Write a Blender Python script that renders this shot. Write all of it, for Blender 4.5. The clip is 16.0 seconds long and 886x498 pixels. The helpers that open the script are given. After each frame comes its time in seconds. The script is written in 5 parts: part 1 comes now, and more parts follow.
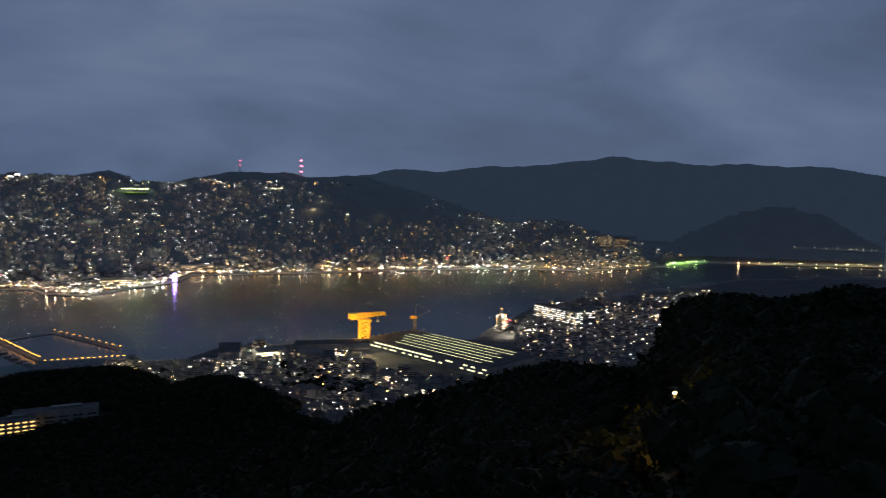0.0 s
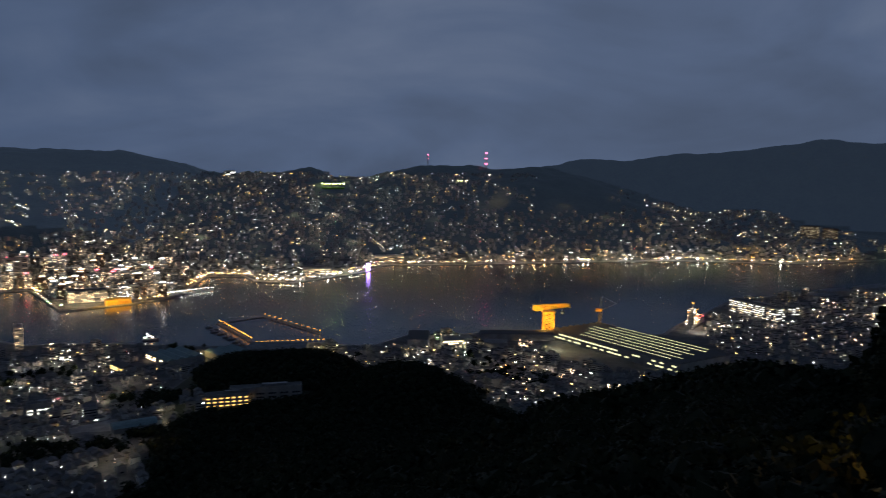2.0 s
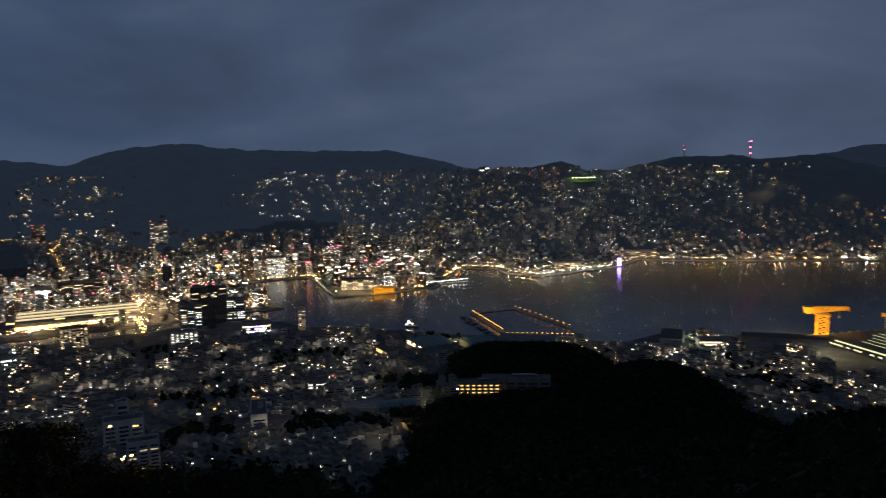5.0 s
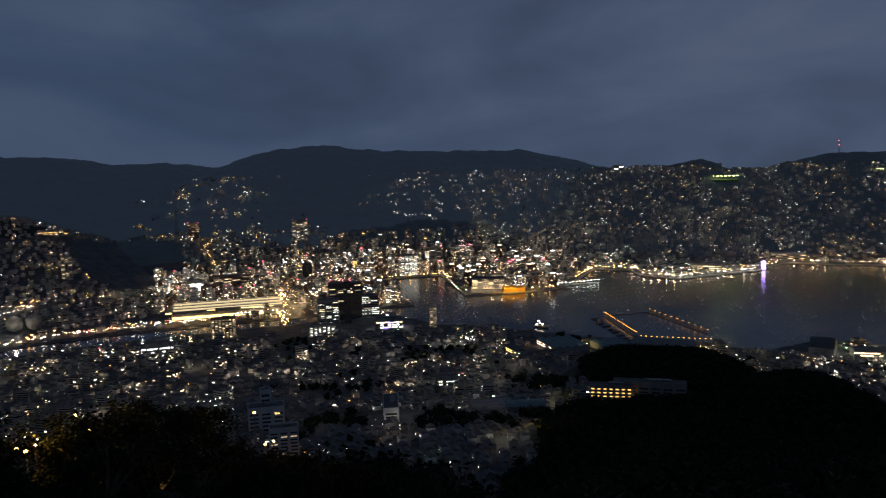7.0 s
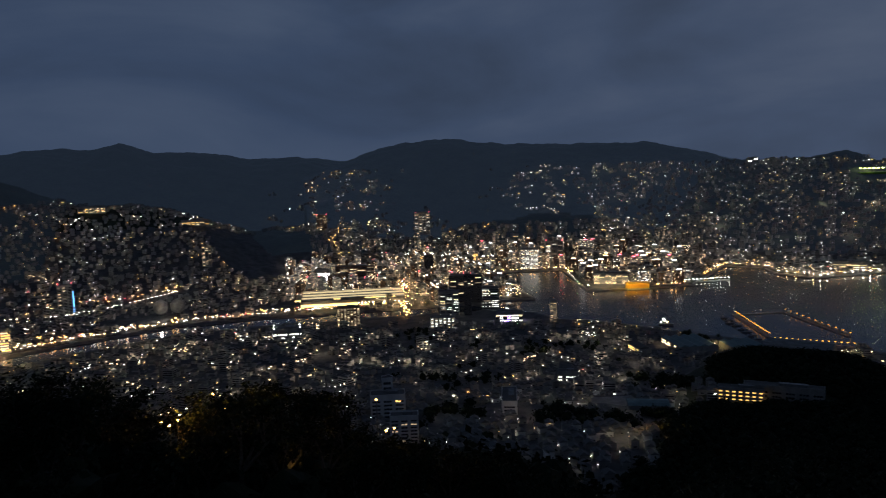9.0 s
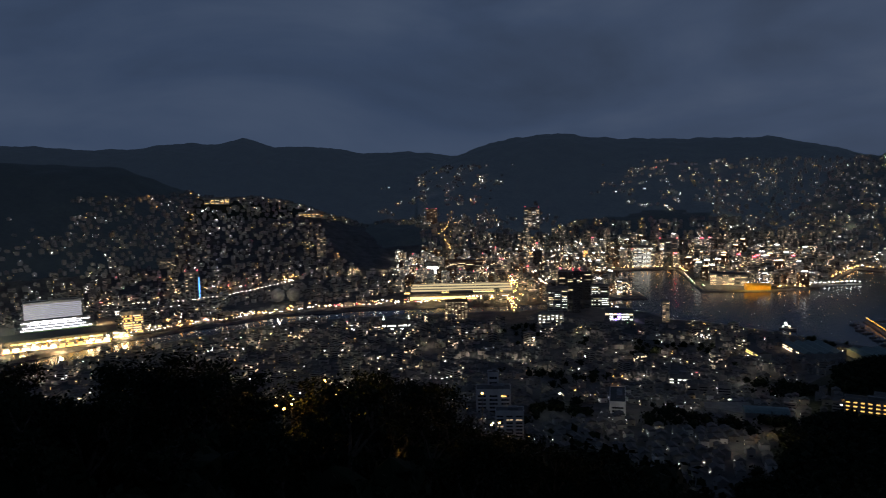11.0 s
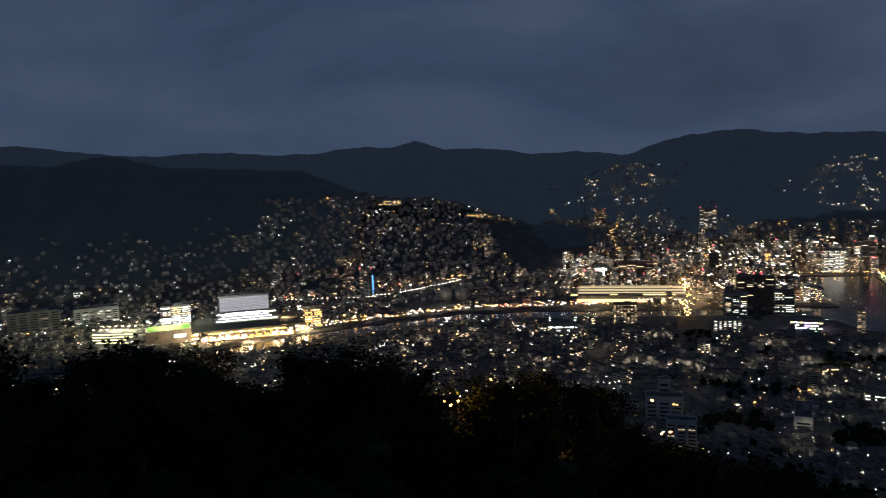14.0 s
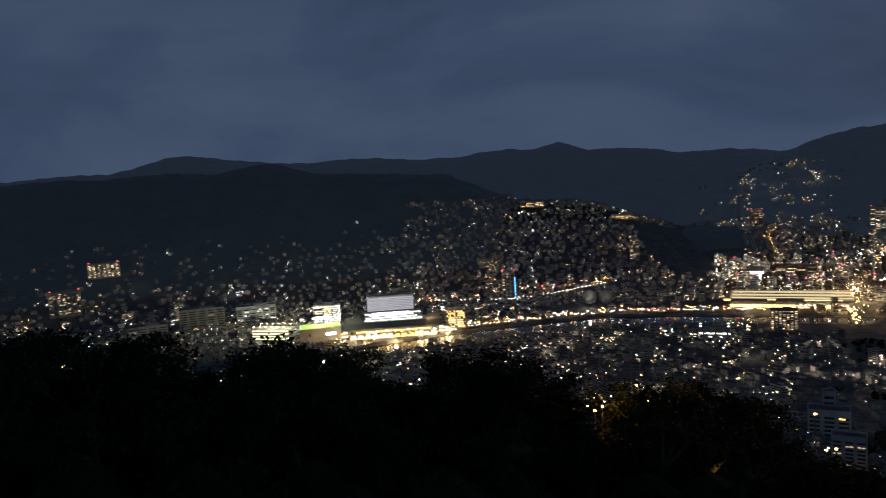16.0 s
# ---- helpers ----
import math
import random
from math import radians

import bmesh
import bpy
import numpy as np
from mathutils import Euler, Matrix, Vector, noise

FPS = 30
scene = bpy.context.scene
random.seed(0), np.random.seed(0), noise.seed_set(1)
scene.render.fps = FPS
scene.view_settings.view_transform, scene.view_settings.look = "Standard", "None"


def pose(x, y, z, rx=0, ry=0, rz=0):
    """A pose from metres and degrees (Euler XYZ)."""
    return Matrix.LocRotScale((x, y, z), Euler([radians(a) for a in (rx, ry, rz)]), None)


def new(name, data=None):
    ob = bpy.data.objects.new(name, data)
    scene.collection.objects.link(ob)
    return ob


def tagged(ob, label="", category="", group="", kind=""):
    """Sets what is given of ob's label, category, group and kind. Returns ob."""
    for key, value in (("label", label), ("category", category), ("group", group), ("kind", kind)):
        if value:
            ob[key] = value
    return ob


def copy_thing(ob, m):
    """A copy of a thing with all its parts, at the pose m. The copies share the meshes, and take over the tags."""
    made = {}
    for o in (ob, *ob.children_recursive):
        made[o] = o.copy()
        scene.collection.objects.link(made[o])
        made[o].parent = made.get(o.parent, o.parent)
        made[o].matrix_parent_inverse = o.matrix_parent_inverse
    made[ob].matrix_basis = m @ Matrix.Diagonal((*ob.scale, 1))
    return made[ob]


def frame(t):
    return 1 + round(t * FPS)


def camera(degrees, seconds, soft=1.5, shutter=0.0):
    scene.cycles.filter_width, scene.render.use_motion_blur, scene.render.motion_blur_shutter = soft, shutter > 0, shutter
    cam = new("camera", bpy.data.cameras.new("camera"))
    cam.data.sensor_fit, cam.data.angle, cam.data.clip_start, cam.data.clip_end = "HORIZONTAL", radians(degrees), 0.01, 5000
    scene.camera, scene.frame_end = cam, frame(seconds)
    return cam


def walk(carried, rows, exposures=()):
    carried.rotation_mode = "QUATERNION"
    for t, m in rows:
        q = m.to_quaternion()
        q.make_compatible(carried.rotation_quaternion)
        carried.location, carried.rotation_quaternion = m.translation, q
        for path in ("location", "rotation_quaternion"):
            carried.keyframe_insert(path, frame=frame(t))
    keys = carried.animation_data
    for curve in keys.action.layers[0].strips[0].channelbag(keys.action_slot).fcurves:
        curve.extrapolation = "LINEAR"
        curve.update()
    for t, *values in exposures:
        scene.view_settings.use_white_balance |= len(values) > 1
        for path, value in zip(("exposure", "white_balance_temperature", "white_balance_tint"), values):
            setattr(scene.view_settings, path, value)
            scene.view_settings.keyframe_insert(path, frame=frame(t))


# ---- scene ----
cam = camera(60.63, 16.0, soft=1.0, shutter=0.65)
EYE = 345.0  # the viewing deck above the harbour's water
# seconds, and the turns of a camera that pans by hand on the spot
ROWS = [
    (0.0, 84.998, -1.500, 0.131),
    (0.5, 84.876, -1.161, 3.672),
    (1.0, 84.654, -0.879, 7.217),
    (1.5, 84.358, -0.546, 10.441),
    (2.0, 84.121, -0.297, 13.946),
    (2.5, 84.001, 0.063, 17.527),
    (3.0, 83.912, 0.269, 20.598),
    (3.5, 83.895, 0.494, 22.823),
    (4.0, 83.847, 0.695, 25.636),
    (4.5, 83.788, 0.918, 29.232),
    (5.0, 83.810, 1.106, 32.641),
    (7.5, 84.048, 1.629, 44.630),
    (8.0, 84.076, 1.752, 46.881),
    (8.5, 83.909, 1.778, 49.385),
    (9.0, 83.722, 1.706, 51.659),
    (9.5, 83.653, 1.604, 53.729),
    (10.0, 83.575, 1.500, 55.914),
    (12.5, 83.782, 1.660, 65.649),
    (13.0, 83.863, 1.794, 67.718),
    (13.5, 83.928, 1.989, 70.028),
    (14.0, 84.002, 2.261, 72.509),
    (14.5, 84.109, 2.494, 75.013),
    (15.0, 84.223, 2.777, 77.768),
    (15.5, 84.406, 3.039, 80.705),
    (16.0, 84.672, 3.287, 83.202),
]
# the clip's camera dims its picture as the bright town comes into view
EXPOSURES = [(0.0, 0.95), (1.5, 0.8), (3.0, 0.42), (5.0, 0.28), (8.5, 0.08), (13.0, 0.0), (16.0, 0.12)]
walk(cam, [(t, pose(0, 0, EYE, rx, ry, rz)) for t, rx, ry, rz in ROWS], EXPOSURES)

# ---- dusk sky: heavy blue cloud, no sun left ----
world = bpy.data.worlds.new("dusk")
scene.world = world
world.use_nodes = True
wn, wl = world.node_tree.nodes, world.node_tree.links
wn.clear()
w_out, w_bg = wn.new("ShaderNodeOutputWorld"), wn.new("ShaderNodeBackground")
w_tc, w_map, w_map2 = wn.new("ShaderNodeTexCoord"), wn.new("ShaderNodeMapping"), wn.new("ShaderNodeMapping")
w_n1, w_n2, w_mix, w_ramp = wn.new("ShaderNodeTexNoise"), wn.new("ShaderNodeTexNoise"), wn.new("ShaderNodeMath"), wn.new("ShaderNodeValToRGB")
w_map.inputs["Scale"].default_value = (1.5, 1.5, 4.2)
w_map2.inputs["Scale"].default_value = (3.5, 3.5, 9.0)
w_n1.inputs["Scale"].default_value, w_n1.inputs["Detail"].default_value = 1.5, 6.0
w_n1.inputs["Distortion"].default_value = 0.6
w_n2.inputs["Scale"].default_value, w_n2.inputs["Detail"].default_value = 1.6, 5.0
w_mix.operation = "MULTIPLY_ADD"
w_mix.inputs[1].default_value = 0.2
wl.new(w_tc.outputs["Generated"], w_map.inputs["Vector"])
wl.new(w_tc.outputs["Generated"], w_map2.inputs["Vector"])
wl.new(w_map.outputs[0], w_n1.inputs["Vector"])
wl.new(w_map2.outputs[0], w_n2.inputs["Vector"])
wl.new(w_n2.outputs[0], w_mix.inputs[0])
wl.new(w_n1.outputs[0], w_mix.inputs[2])
wl.new(w_mix.outputs[0], w_ramp.inputs[0])
ramp = w_ramp.color_ramp
ramp.elements[0].position, ramp.elements[0].color = 0.34, (0.0245, 0.037, 0.065, 1)
ramp.elements[1].position, ramp.elements[1].color = 0.88, (0.062, 0.087, 0.142, 1)
mid = ramp.elements.new(0.585)
mid.color = (0.0375, 0.0585, 0.108, 1)
# the cloud darkens towards the zenith; a last grey glow hangs in one quarter of the sky
w_sep, w_up, w_side = wn.new("ShaderNodeSeparateXYZ"), wn.new("ShaderNodeMapRange"), wn.new("ShaderNodeMapRange")
w_norm = wn.new("ShaderNodeVectorMath")
w_norm.operation = "NORMALIZE"
wl.new(w_tc.outputs["Generated"], w_norm.inputs[0])
wl.new(w_norm.outputs[0], w_sep.inputs[0])
wl.new(w_sep.outputs["Z"], w_up.inputs["Value"])
w_up.inputs["From Min"].default_value, w_up.inputs["From Max"].default_value = 0.2, 0.8
w_up.inputs["To Min"].default_value, w_up.inputs["To Max"].default_value = 1.0, 0.34
w_dot = wn.new("ShaderNodeVectorMath")
w_dot.operation = "DOT_PRODUCT"
w_dot.inputs[1].default_value = (0.02, 0.99, 0.12)
wl.new(w_norm.outputs[0], w_dot.inputs[0])
wl.new(w_dot.outputs["Value"], w_side.inputs["Value"])
w_side.inputs["From Min"].default_value, w_side.inputs["From Max"].default_value = 0.45, 1.0
w_side.inputs["To Min"].default_value, w_side.inputs["To Max"].default_value = 0.0, 1.0
w_warm = wn.new("ShaderNodeMix")
w_warm.data_type, w_warm.blend_type = "RGBA", "MULTIPLY"
wl.new(w_side.outputs[0], w_warm.inputs["Factor"])
wl.new(w_ramp.outputs[0], w_warm.inputs["A"])
w_warm.inputs["B"].default_value = (1.45, 1.3, 1.18, 1)
wl.new(w_warm.outputs["Result"], w_bg.inputs["Color"])
wl.new(w_up.outputs[0], w_bg.inputs["Strength"])
wl.new(w_bg.outputs[0], w_out.inputs["Surface"])


# ---- materials ----
def surface(name, low, high, rough=0.8, size=3.0, bump=0.0, metal=0.0, per_piece=0.0):
    """A rough surface that varies between two colours at two scales, in metres of its own space."""
    mat = bpy.data.materials.new(name)
    mat.use_nodes = True
    n, l = mat.node_tree.nodes, mat.node_tree.links
    bsdf = n["Principled BSDF"]
    geo = n.new("ShaderNodeNewGeometry")
    big, small = n.new("ShaderNodeTexNoise"), n.new("ShaderNodeTexNoise")
    big.inputs["Scale"].default_value, small.inputs["Scale"].default_value = 1 / size, 6 / size
    big.inputs["Detail"].default_value = small.inputs["Detail"].default_value = 4
    l.new(geo.outputs["Position"], big.inputs["Vector"])
    l.new(geo.outputs["Position"], small.inputs["Vector"])
    add = n.new("ShaderNodeMath")
    add.operation = "MULTIPLY_ADD"
    add.inputs[1].default_value = 0.5
    l.new(small.outputs[0], add.inputs[0])
    l.new(big.outputs[0], add.inputs[2])
    fac = add.outputs[0]
    if per_piece:
        isl = n.new("ShaderNodeMath")
        isl.operation = "MULTIPLY_ADD"
        isl.inputs[1].default_value = per_piece
        l.new(geo.outputs["Random Per Island"], isl.inputs[0])
        l.new(fac, isl.inputs[2])
        fac = isl.outputs[0]
    cr = n.new("ShaderNodeValToRGB")
    cr.color_ramp.elements[0].position, cr.color_ramp.elements[1].position = 0.5, 1.0 + per_piece
    cr.color_ramp.elements[0].color, cr.color_ramp.elements[1].color = (*low, 1), (*high, 1)
    if per_piece:
        cr.color_ramp.elements[1].position = 1.0
    l.new(fac, cr.inputs[0])
    l.new(cr.outputs[0], bsdf.inputs["Base Color"])
    bsdf.inputs["Roughness"].default_value, bsdf.inputs["Metallic"].default_value = rough, metal
    if bump:
        b = n.new("ShaderNodeBump")
        b.inputs["Strength"].default_value, b.inputs["Distance"].default_value = 0.6, bump
        l.new(small.outputs[0], b.inputs["Height"])
        l.new(b.outputs[0], bsdf.inputs["Normal"])
    return mat


def lamp_light(name, colour, strength, sampled=False):
    """Plain emission: lamp heads, lit windows, floodlit signs, and lit surfaces made to glow."""
    mat = bpy.data.materials.new(name)
    mat.use_nodes = True
    n, l = mat.node_tree.nodes, mat.node_tree.links
    n.clear()
    o, e = n.new("ShaderNodeOutputMaterial"), n.new("ShaderNodeEmission")
    e.inputs["Color"].default_value, e.inputs["Strength"].default_value = (*colour, 1), strength
    l.new(e.outputs[0], o.inputs["Surface"])
    mat.cycles.emission_sampling = "AUTO" if sampled else "NONE"
    return mat


M_GROUND = surface("wooded_slope", (0.02, 0.028, 0.016), (0.05, 0.062, 0.035), 0.95, 40, 2.0)
# far, middle and nearer ranges: evening haze put into the material as blue emission
M_FAR = surface("far_range_haze_glow", (0.03, 0.04, 0.03), (0.06, 0.075, 0.05), 0.95, 90, 3.0)
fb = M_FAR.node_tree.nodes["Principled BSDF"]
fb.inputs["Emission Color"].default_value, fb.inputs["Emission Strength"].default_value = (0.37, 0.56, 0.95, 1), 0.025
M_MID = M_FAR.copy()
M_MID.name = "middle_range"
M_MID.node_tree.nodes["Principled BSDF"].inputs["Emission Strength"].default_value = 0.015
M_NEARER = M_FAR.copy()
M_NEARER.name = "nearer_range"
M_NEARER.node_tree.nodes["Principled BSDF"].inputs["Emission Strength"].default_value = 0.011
M_TOWN = surface("town_ground", (0.08, 0.079, 0.08), (0.19, 0.185, 0.175), 0.9, 25, 0.2)
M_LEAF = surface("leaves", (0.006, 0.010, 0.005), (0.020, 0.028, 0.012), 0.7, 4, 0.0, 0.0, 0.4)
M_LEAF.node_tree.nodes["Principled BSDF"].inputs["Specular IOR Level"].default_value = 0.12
M_BARK = surface("bark", (0.05, 0.04, 0.03), (0.12, 0.1, 0.08), 0.9, 0.4, 0.02)
M_WALL = surface("rendered_wall", (0.13, 0.125, 0.12), (0.36, 0.345, 0.32), 0.85, 30, 0.0, 0.0, 0.55)
M_ROOF = surface("roof", (0.042, 0.043, 0.046), (0.14, 0.138, 0.134), 0.75, 20, 0.0, 0.0, 0.5)
M_GLASS = surface("dark_window", (0.02, 0.022, 0.026), (0.05, 0.055, 0.06), 0.12, 8)
M_CONCRETE = surface("concrete", (0.2, 0.195, 0.185), (0.38, 0.37, 0.35), 0.85, 12, 0.05)
M_ASPHALT = surface("asphalt", (0.035, 0.035, 0.037), (0.07, 0.07, 0.07), 0.85, 9, 0.02)
M_STEEL = surface("painted_steel", (0.16, 0.165, 0.17), (0.3, 0.3, 0.3), 0.5, 4, 0.01, 0.3)
M_ORANGE = surface("orange_painted_steel", (0.68, 0.36, 0.05), (0.8, 0.48, 0.09), 0.5, 3, 0.02)
M_GREEN = surface("turf", (0.09, 0.2, 0.02), (0.15, 0.3, 0.035), 0.9, 5, 0.02)

L_WARM = lamp_light("warm_window_light", (1.0, 0.7, 0.42), 4.2)
L_WARM2 = lamp_light("bright_warm_light", (1.0, 0.68, 0.38), 15, True)
L_WHITE = lamp_light("white_window_light", (0.96, 0.97, 0.95), 5)
L_WHITE2 = lamp_light("bright_white_light", (0.95, 1.0, 0.9), 22, True)
L_AMBER = lamp_light("amber_street_light", (1.0, 0.46, 0.12), 14, True)
L_DIM = lamp_light("dim_window_light", (1.0, 0.8, 0.55), 1.0)
L_RED = lamp_light("red_light", (1.0, 0.08, 0.12), 9)
L_GREEN = lamp_light("green_light", (0.3, 1.0, 0.35), 18)
L_BLUE = lamp_light("blue_light", (0.1, 0.42, 1.0), 4)
L_VIOLET = lamp_light("violet_light", (0.4, 0.25, 1.0), 9)
L_GOLD = lamp_light("gold_glow", (1.0, 0.8, 0.46), 0.75)
L_FLOOD = lamp_light("floodlight", (1.0, 0.97, 0.85), 120)
L_AMBER_SOFT = lamp_light("soft_amber_light", (1.0, 0.55, 0.16), 2.2)
L_SLAB = lamp_light("white_balcony_light", (0.84, 0.82, 0.95), 0.6)
L_CLASS = lamp_light("classroom_light", (1.0, 0.56, 0.15), 1.2)
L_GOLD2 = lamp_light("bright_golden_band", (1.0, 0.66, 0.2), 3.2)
L_STAND = lamp_light("stand_glow", (0.92, 0.9, 1.0), 7)
L_DECK = lamp_light("car_park_deck_light", (1.0, 0.95, 0.5), 2.6)
L_SHED = lamp_light("skylight_strip", (0.95, 0.92, 0.5), 0.8)
L_AMBER2 = lamp_light("amber_pier_lamp", (1.0, 0.42, 0.05), 3.2)
L_LAMPW = lamp_light("white_street_lamp", (1.0, 0.93, 0.78), 14, True)
L_LAMPA = lamp_light("amber_avenue_lamp", (1.0, 0.52, 0.15), 17, True)
L_WHITE3 = lamp_light("white_quay_lamp", (0.98, 1.0, 0.8), 110, True)
L_WARM3 = lamp_light("warm_quay_lamp", (1.0, 0.68, 0.32), 90, True)
L_GREEN3 = lamp_light("green_quay_lamp", (0.6, 1.0, 0.4), 60, True)
L_MAST = lamp_light("red_mast_lamp", (1.0, 0.12, 0.25), 9.0)
L_LIME = lamp_light("lime_floodlight", (0.9, 1.0, 0.35), 10)
M_BRICK = surface("brown_tiled_wall", (0.16, 0.1, 0.07), (0.32, 0.21, 0.14), 0.8, 8)
M_DARKWALL = surface("dark_glazed_wall", (0.05, 0.052, 0.058), (0.11, 0.11, 0.12), 0.35, 10)
M_WHITE = surface("white_painted_wall", (0.55, 0.55, 0.54), (0.75, 0.74, 0.72), 0.75, 10)
M_TEAL = surface("pale_green_roof", (0.16, 0.24, 0.24), (0.26, 0.36, 0.36), 0.6, 6)
L_TW = lamp_light("office_light", (0.95, 0.95, 0.86), 2.0)
L_TA = lamp_light("warm_office_light", (1.0, 0.74, 0.42), 2.0)
L_TD = lamp_light("faint_room_light", (1.0, 0.78, 0.5), 0.45)
LIGHTS = [L_WARM, L_WARM2, L_WHITE, L_WHITE2, L_AMBER, L_DIM, L_RED, L_GREEN, L_BLUE, L_VIOLET, L_GOLD, L_FLOOD]
WARM, WARM2, WHITE, WHITE2, AMBER, DIM, RED, GREEN, BLUE, VIOLET, GOLD, FLOOD = range(3, 15)

water_mat = bpy.data.materials.new("harbour_water")
water_mat.use_nodes = True
n, l = water_mat.node_tree.nodes, water_mat.node_tree.links
bsdf = n["Principled BSDF"]
bsdf.inputs["Base Color"].default_value = (0.032, 0.047, 0.067, 1)
bsdf.inputs["Roughness"].default_value, bsdf.inputs["IOR"].default_value = 0.2, 1.4
g = n.new("ShaderNodeNewGeometry")
wv, ws, bp = n.new("ShaderNodeTexNoise"), n.new("ShaderNodeTexNoise"), n.new("ShaderNodeBump")
wv.inputs["Scale"].default_value, wv.inputs["Detail"].default_value = 0.22, 3
ws.inputs["Scale"].default_value, ws.inputs["Detail"].default_value = 0.01, 2
wm = n.new("ShaderNodeMath")
wm.operation = "MULTIPLY"
l.new(g.outputs["Position"], wv.inputs["Vector"])
l.new(g.outputs["Position"], ws.inputs["Vector"])
l.new(wv.outputs[0], wm.inputs[0])
l.new(ws.outputs[0], wm.inputs[1])
l.new(wm.outputs[0], bp.inputs["Height"])
bp.inputs["Strength"].default_value, bp.inputs["Distance"].default_value = 0.5, 0.4
l.new(bp.outputs[0], bsdf.inputs["Normal"])


# ---- building helpers ----
class Sheet:
    """Gathers many small solids into one mesh."""

    def __init__(self, mats):
        self.v, self.f, self.m, self.mats = [], [], [], mats

    def add(self, verts, faces, mat):
        k = len(self.v)
        self.v.extend(verts)
        for q in faces:
            self.f.append([i + k for i in q])
            self.m.append(mat)

    def box(self, x, y, z, w, d, h, turn=0.0, mat=0, roof=None):
        c, s = math.cos(turn), math.sin(turn)
        p = [(x + a * w / 2 * c - b * d / 2 * s, y + a * w / 2 * s + b * d / 2 * c) for a, b in ((-1, -1), (1, -1), (1, 1), (-1, 1))]
        v = [(*q, z) for q in p] + [(*q, z + h) for q in p]
        self.add(v, [(0, 1, 5, 4), (1, 2, 6, 5), (2, 3, 7, 6), (3, 0, 4, 7)], mat)
        self.add(v[4:], [(0, 1, 2, 3)], mat if roof is None else roof)

    def gable(self, x, y, z, w, d, h, turn, mat):
        c, s = math.cos(turn), math.sin(turn)
        q = [(-w / 2, -d / 2, 0), (w / 2, -d / 2, 0), (w / 2, d / 2, 0), (-w / 2, d / 2, 0), (-w / 2 * 0.75, 0, h), (w / 2 * 0.75, 0, h)]
        self.add([(x + a * c - b * s, y + a * s + b * c, z + k) for a, b, k in q], [(0, 1, 5, 4), (2, 3, 4, 5), (1, 2, 5), (3, 0, 4)], mat)

    def pane(self, x, y, z, w, d, turn, side, off, up, pw, ph, mat, proud=0.12):
        """A pane on one side of a block: off along the side from its middle, up from its foot."""
        a = turn + side * math.pi / 2
        half = (d if side % 2 == 0 else w) / 2 + proud
        nx, ny = math.sin(a), -math.cos(a)
        tx, ty = math.cos(a), math.sin(a)
        cx, cy = x + nx * half + tx * off, y + ny * half + ty * off
        self.add([(cx - tx * pw / 2, cy - ty * pw / 2, z + up), (cx + tx * pw / 2, cy + ty * pw / 2, z + up),
                  (cx + tx * pw / 2, cy + ty * pw / 2, z + up + ph), (cx - tx * pw / 2, cy - ty * pw / 2, z + up + ph)], [(0, 1, 2, 3)], mat)

    def mesh(self, name):
        me = bpy.data.meshes.new(name)
        me.from_pydata(self.v, [], self.f)
        for mat in self.mats:
            me.materials.append(mat)
        me.polygons.foreach_set("material_index", self.m)
        return me

    def thing(self, name, label, category, group="", kind="", parent=None):
        ob = new(name, self.mesh(name))
        if parent:
            ob.parent = parent
            if label:
                tagged(ob, label)
        else:
            tagged(ob, label, category, group, kind)
        return ob


CITY = [M_WALL, M_ROOF, M_GLASS] + LIGHTS


def polar(az, dist):
    return dist * math.sin(radians(az)), dist * math.cos(radians(az))


# ---- lie of the land: harbour, river, hills ----
HARBOUR = [(-1320, 1170), (-1224, 1226), (-1123, 1203), (-1086, 1241), (-932, 1275), (-858, 1275), (-710, 1318), (-572, 1370), (-480, 1385),
           (-440, 1500), (-259, 1560), (-173, 1625), (75, 1640), (110, 1750), (200, 1960), (253, 2100), (453, 2310), (802, 2540), (1136, 2890),
           (1800, 3050), (3300, 2600), (3300, 3560), (1493, 3517), (1252, 3582), (896, 3260), (583, 3084), (177, 3071), (-181, 2911), (-464, 2775),
           (-727, 2666), (-867, 2636), (-874, 2410), (-1008, 2119), (-1124, 2124), (-1207, 2203), (-1329, 2180)]
INNER = [(-1250, 1960), (-1189, 1796), (-1237, 1677), (-1291, 1600), (-1329, 1533), (-1553, 1709), (-1660, 1788), (-1764, 1612), (-1738, 1564), (-1354, 1351), (-1425, 1240)]
RIVER = [(-1380, 1150), (-1455, 1010), (-1545, 830), (-1610, 680), (-1650, 560), (-1628, 340), (-1600, 205), (-1555, 60), (-1490, -120), (-1480, -400), (-1560, -900)]
SHORE = np.array(HARBOUR + INNER, float)
RIVER_LINE = np.array(RIVER, float)


def inside(px, py, poly):
    hit = np.zeros(px.shape, bool)
    for (x0, y0), (x1, y1) in zip(poly, np.roll(poly, -1, 0)):
        cross = (y0 > py) != (y1 > py)
        hit ^= cross & (px < (x1 - x0) * (py - y0) / (y1 - y0 + 1e-12) + x0)
    return hit


def gap_to(px, py, line):
    best = np.full(px.shape, 1e9)
    for (x0, y0), (x1, y1) in zip(line[:-1], line[1:]):
        dx, dy = x1 - x0, y1 - y0
        k = np.clip(((px - x0) * dx + (py - y0) * dy) / (dx * dx + dy * dy), 0, 1)
        best = np.minimum(best, np.hypot(px - x0 - k * dx, py - y0 - k * dy))
    return best


def smooth(a):
    a = np.clip(a, 0, 1)
    return a * a * (3 - 2 * a)


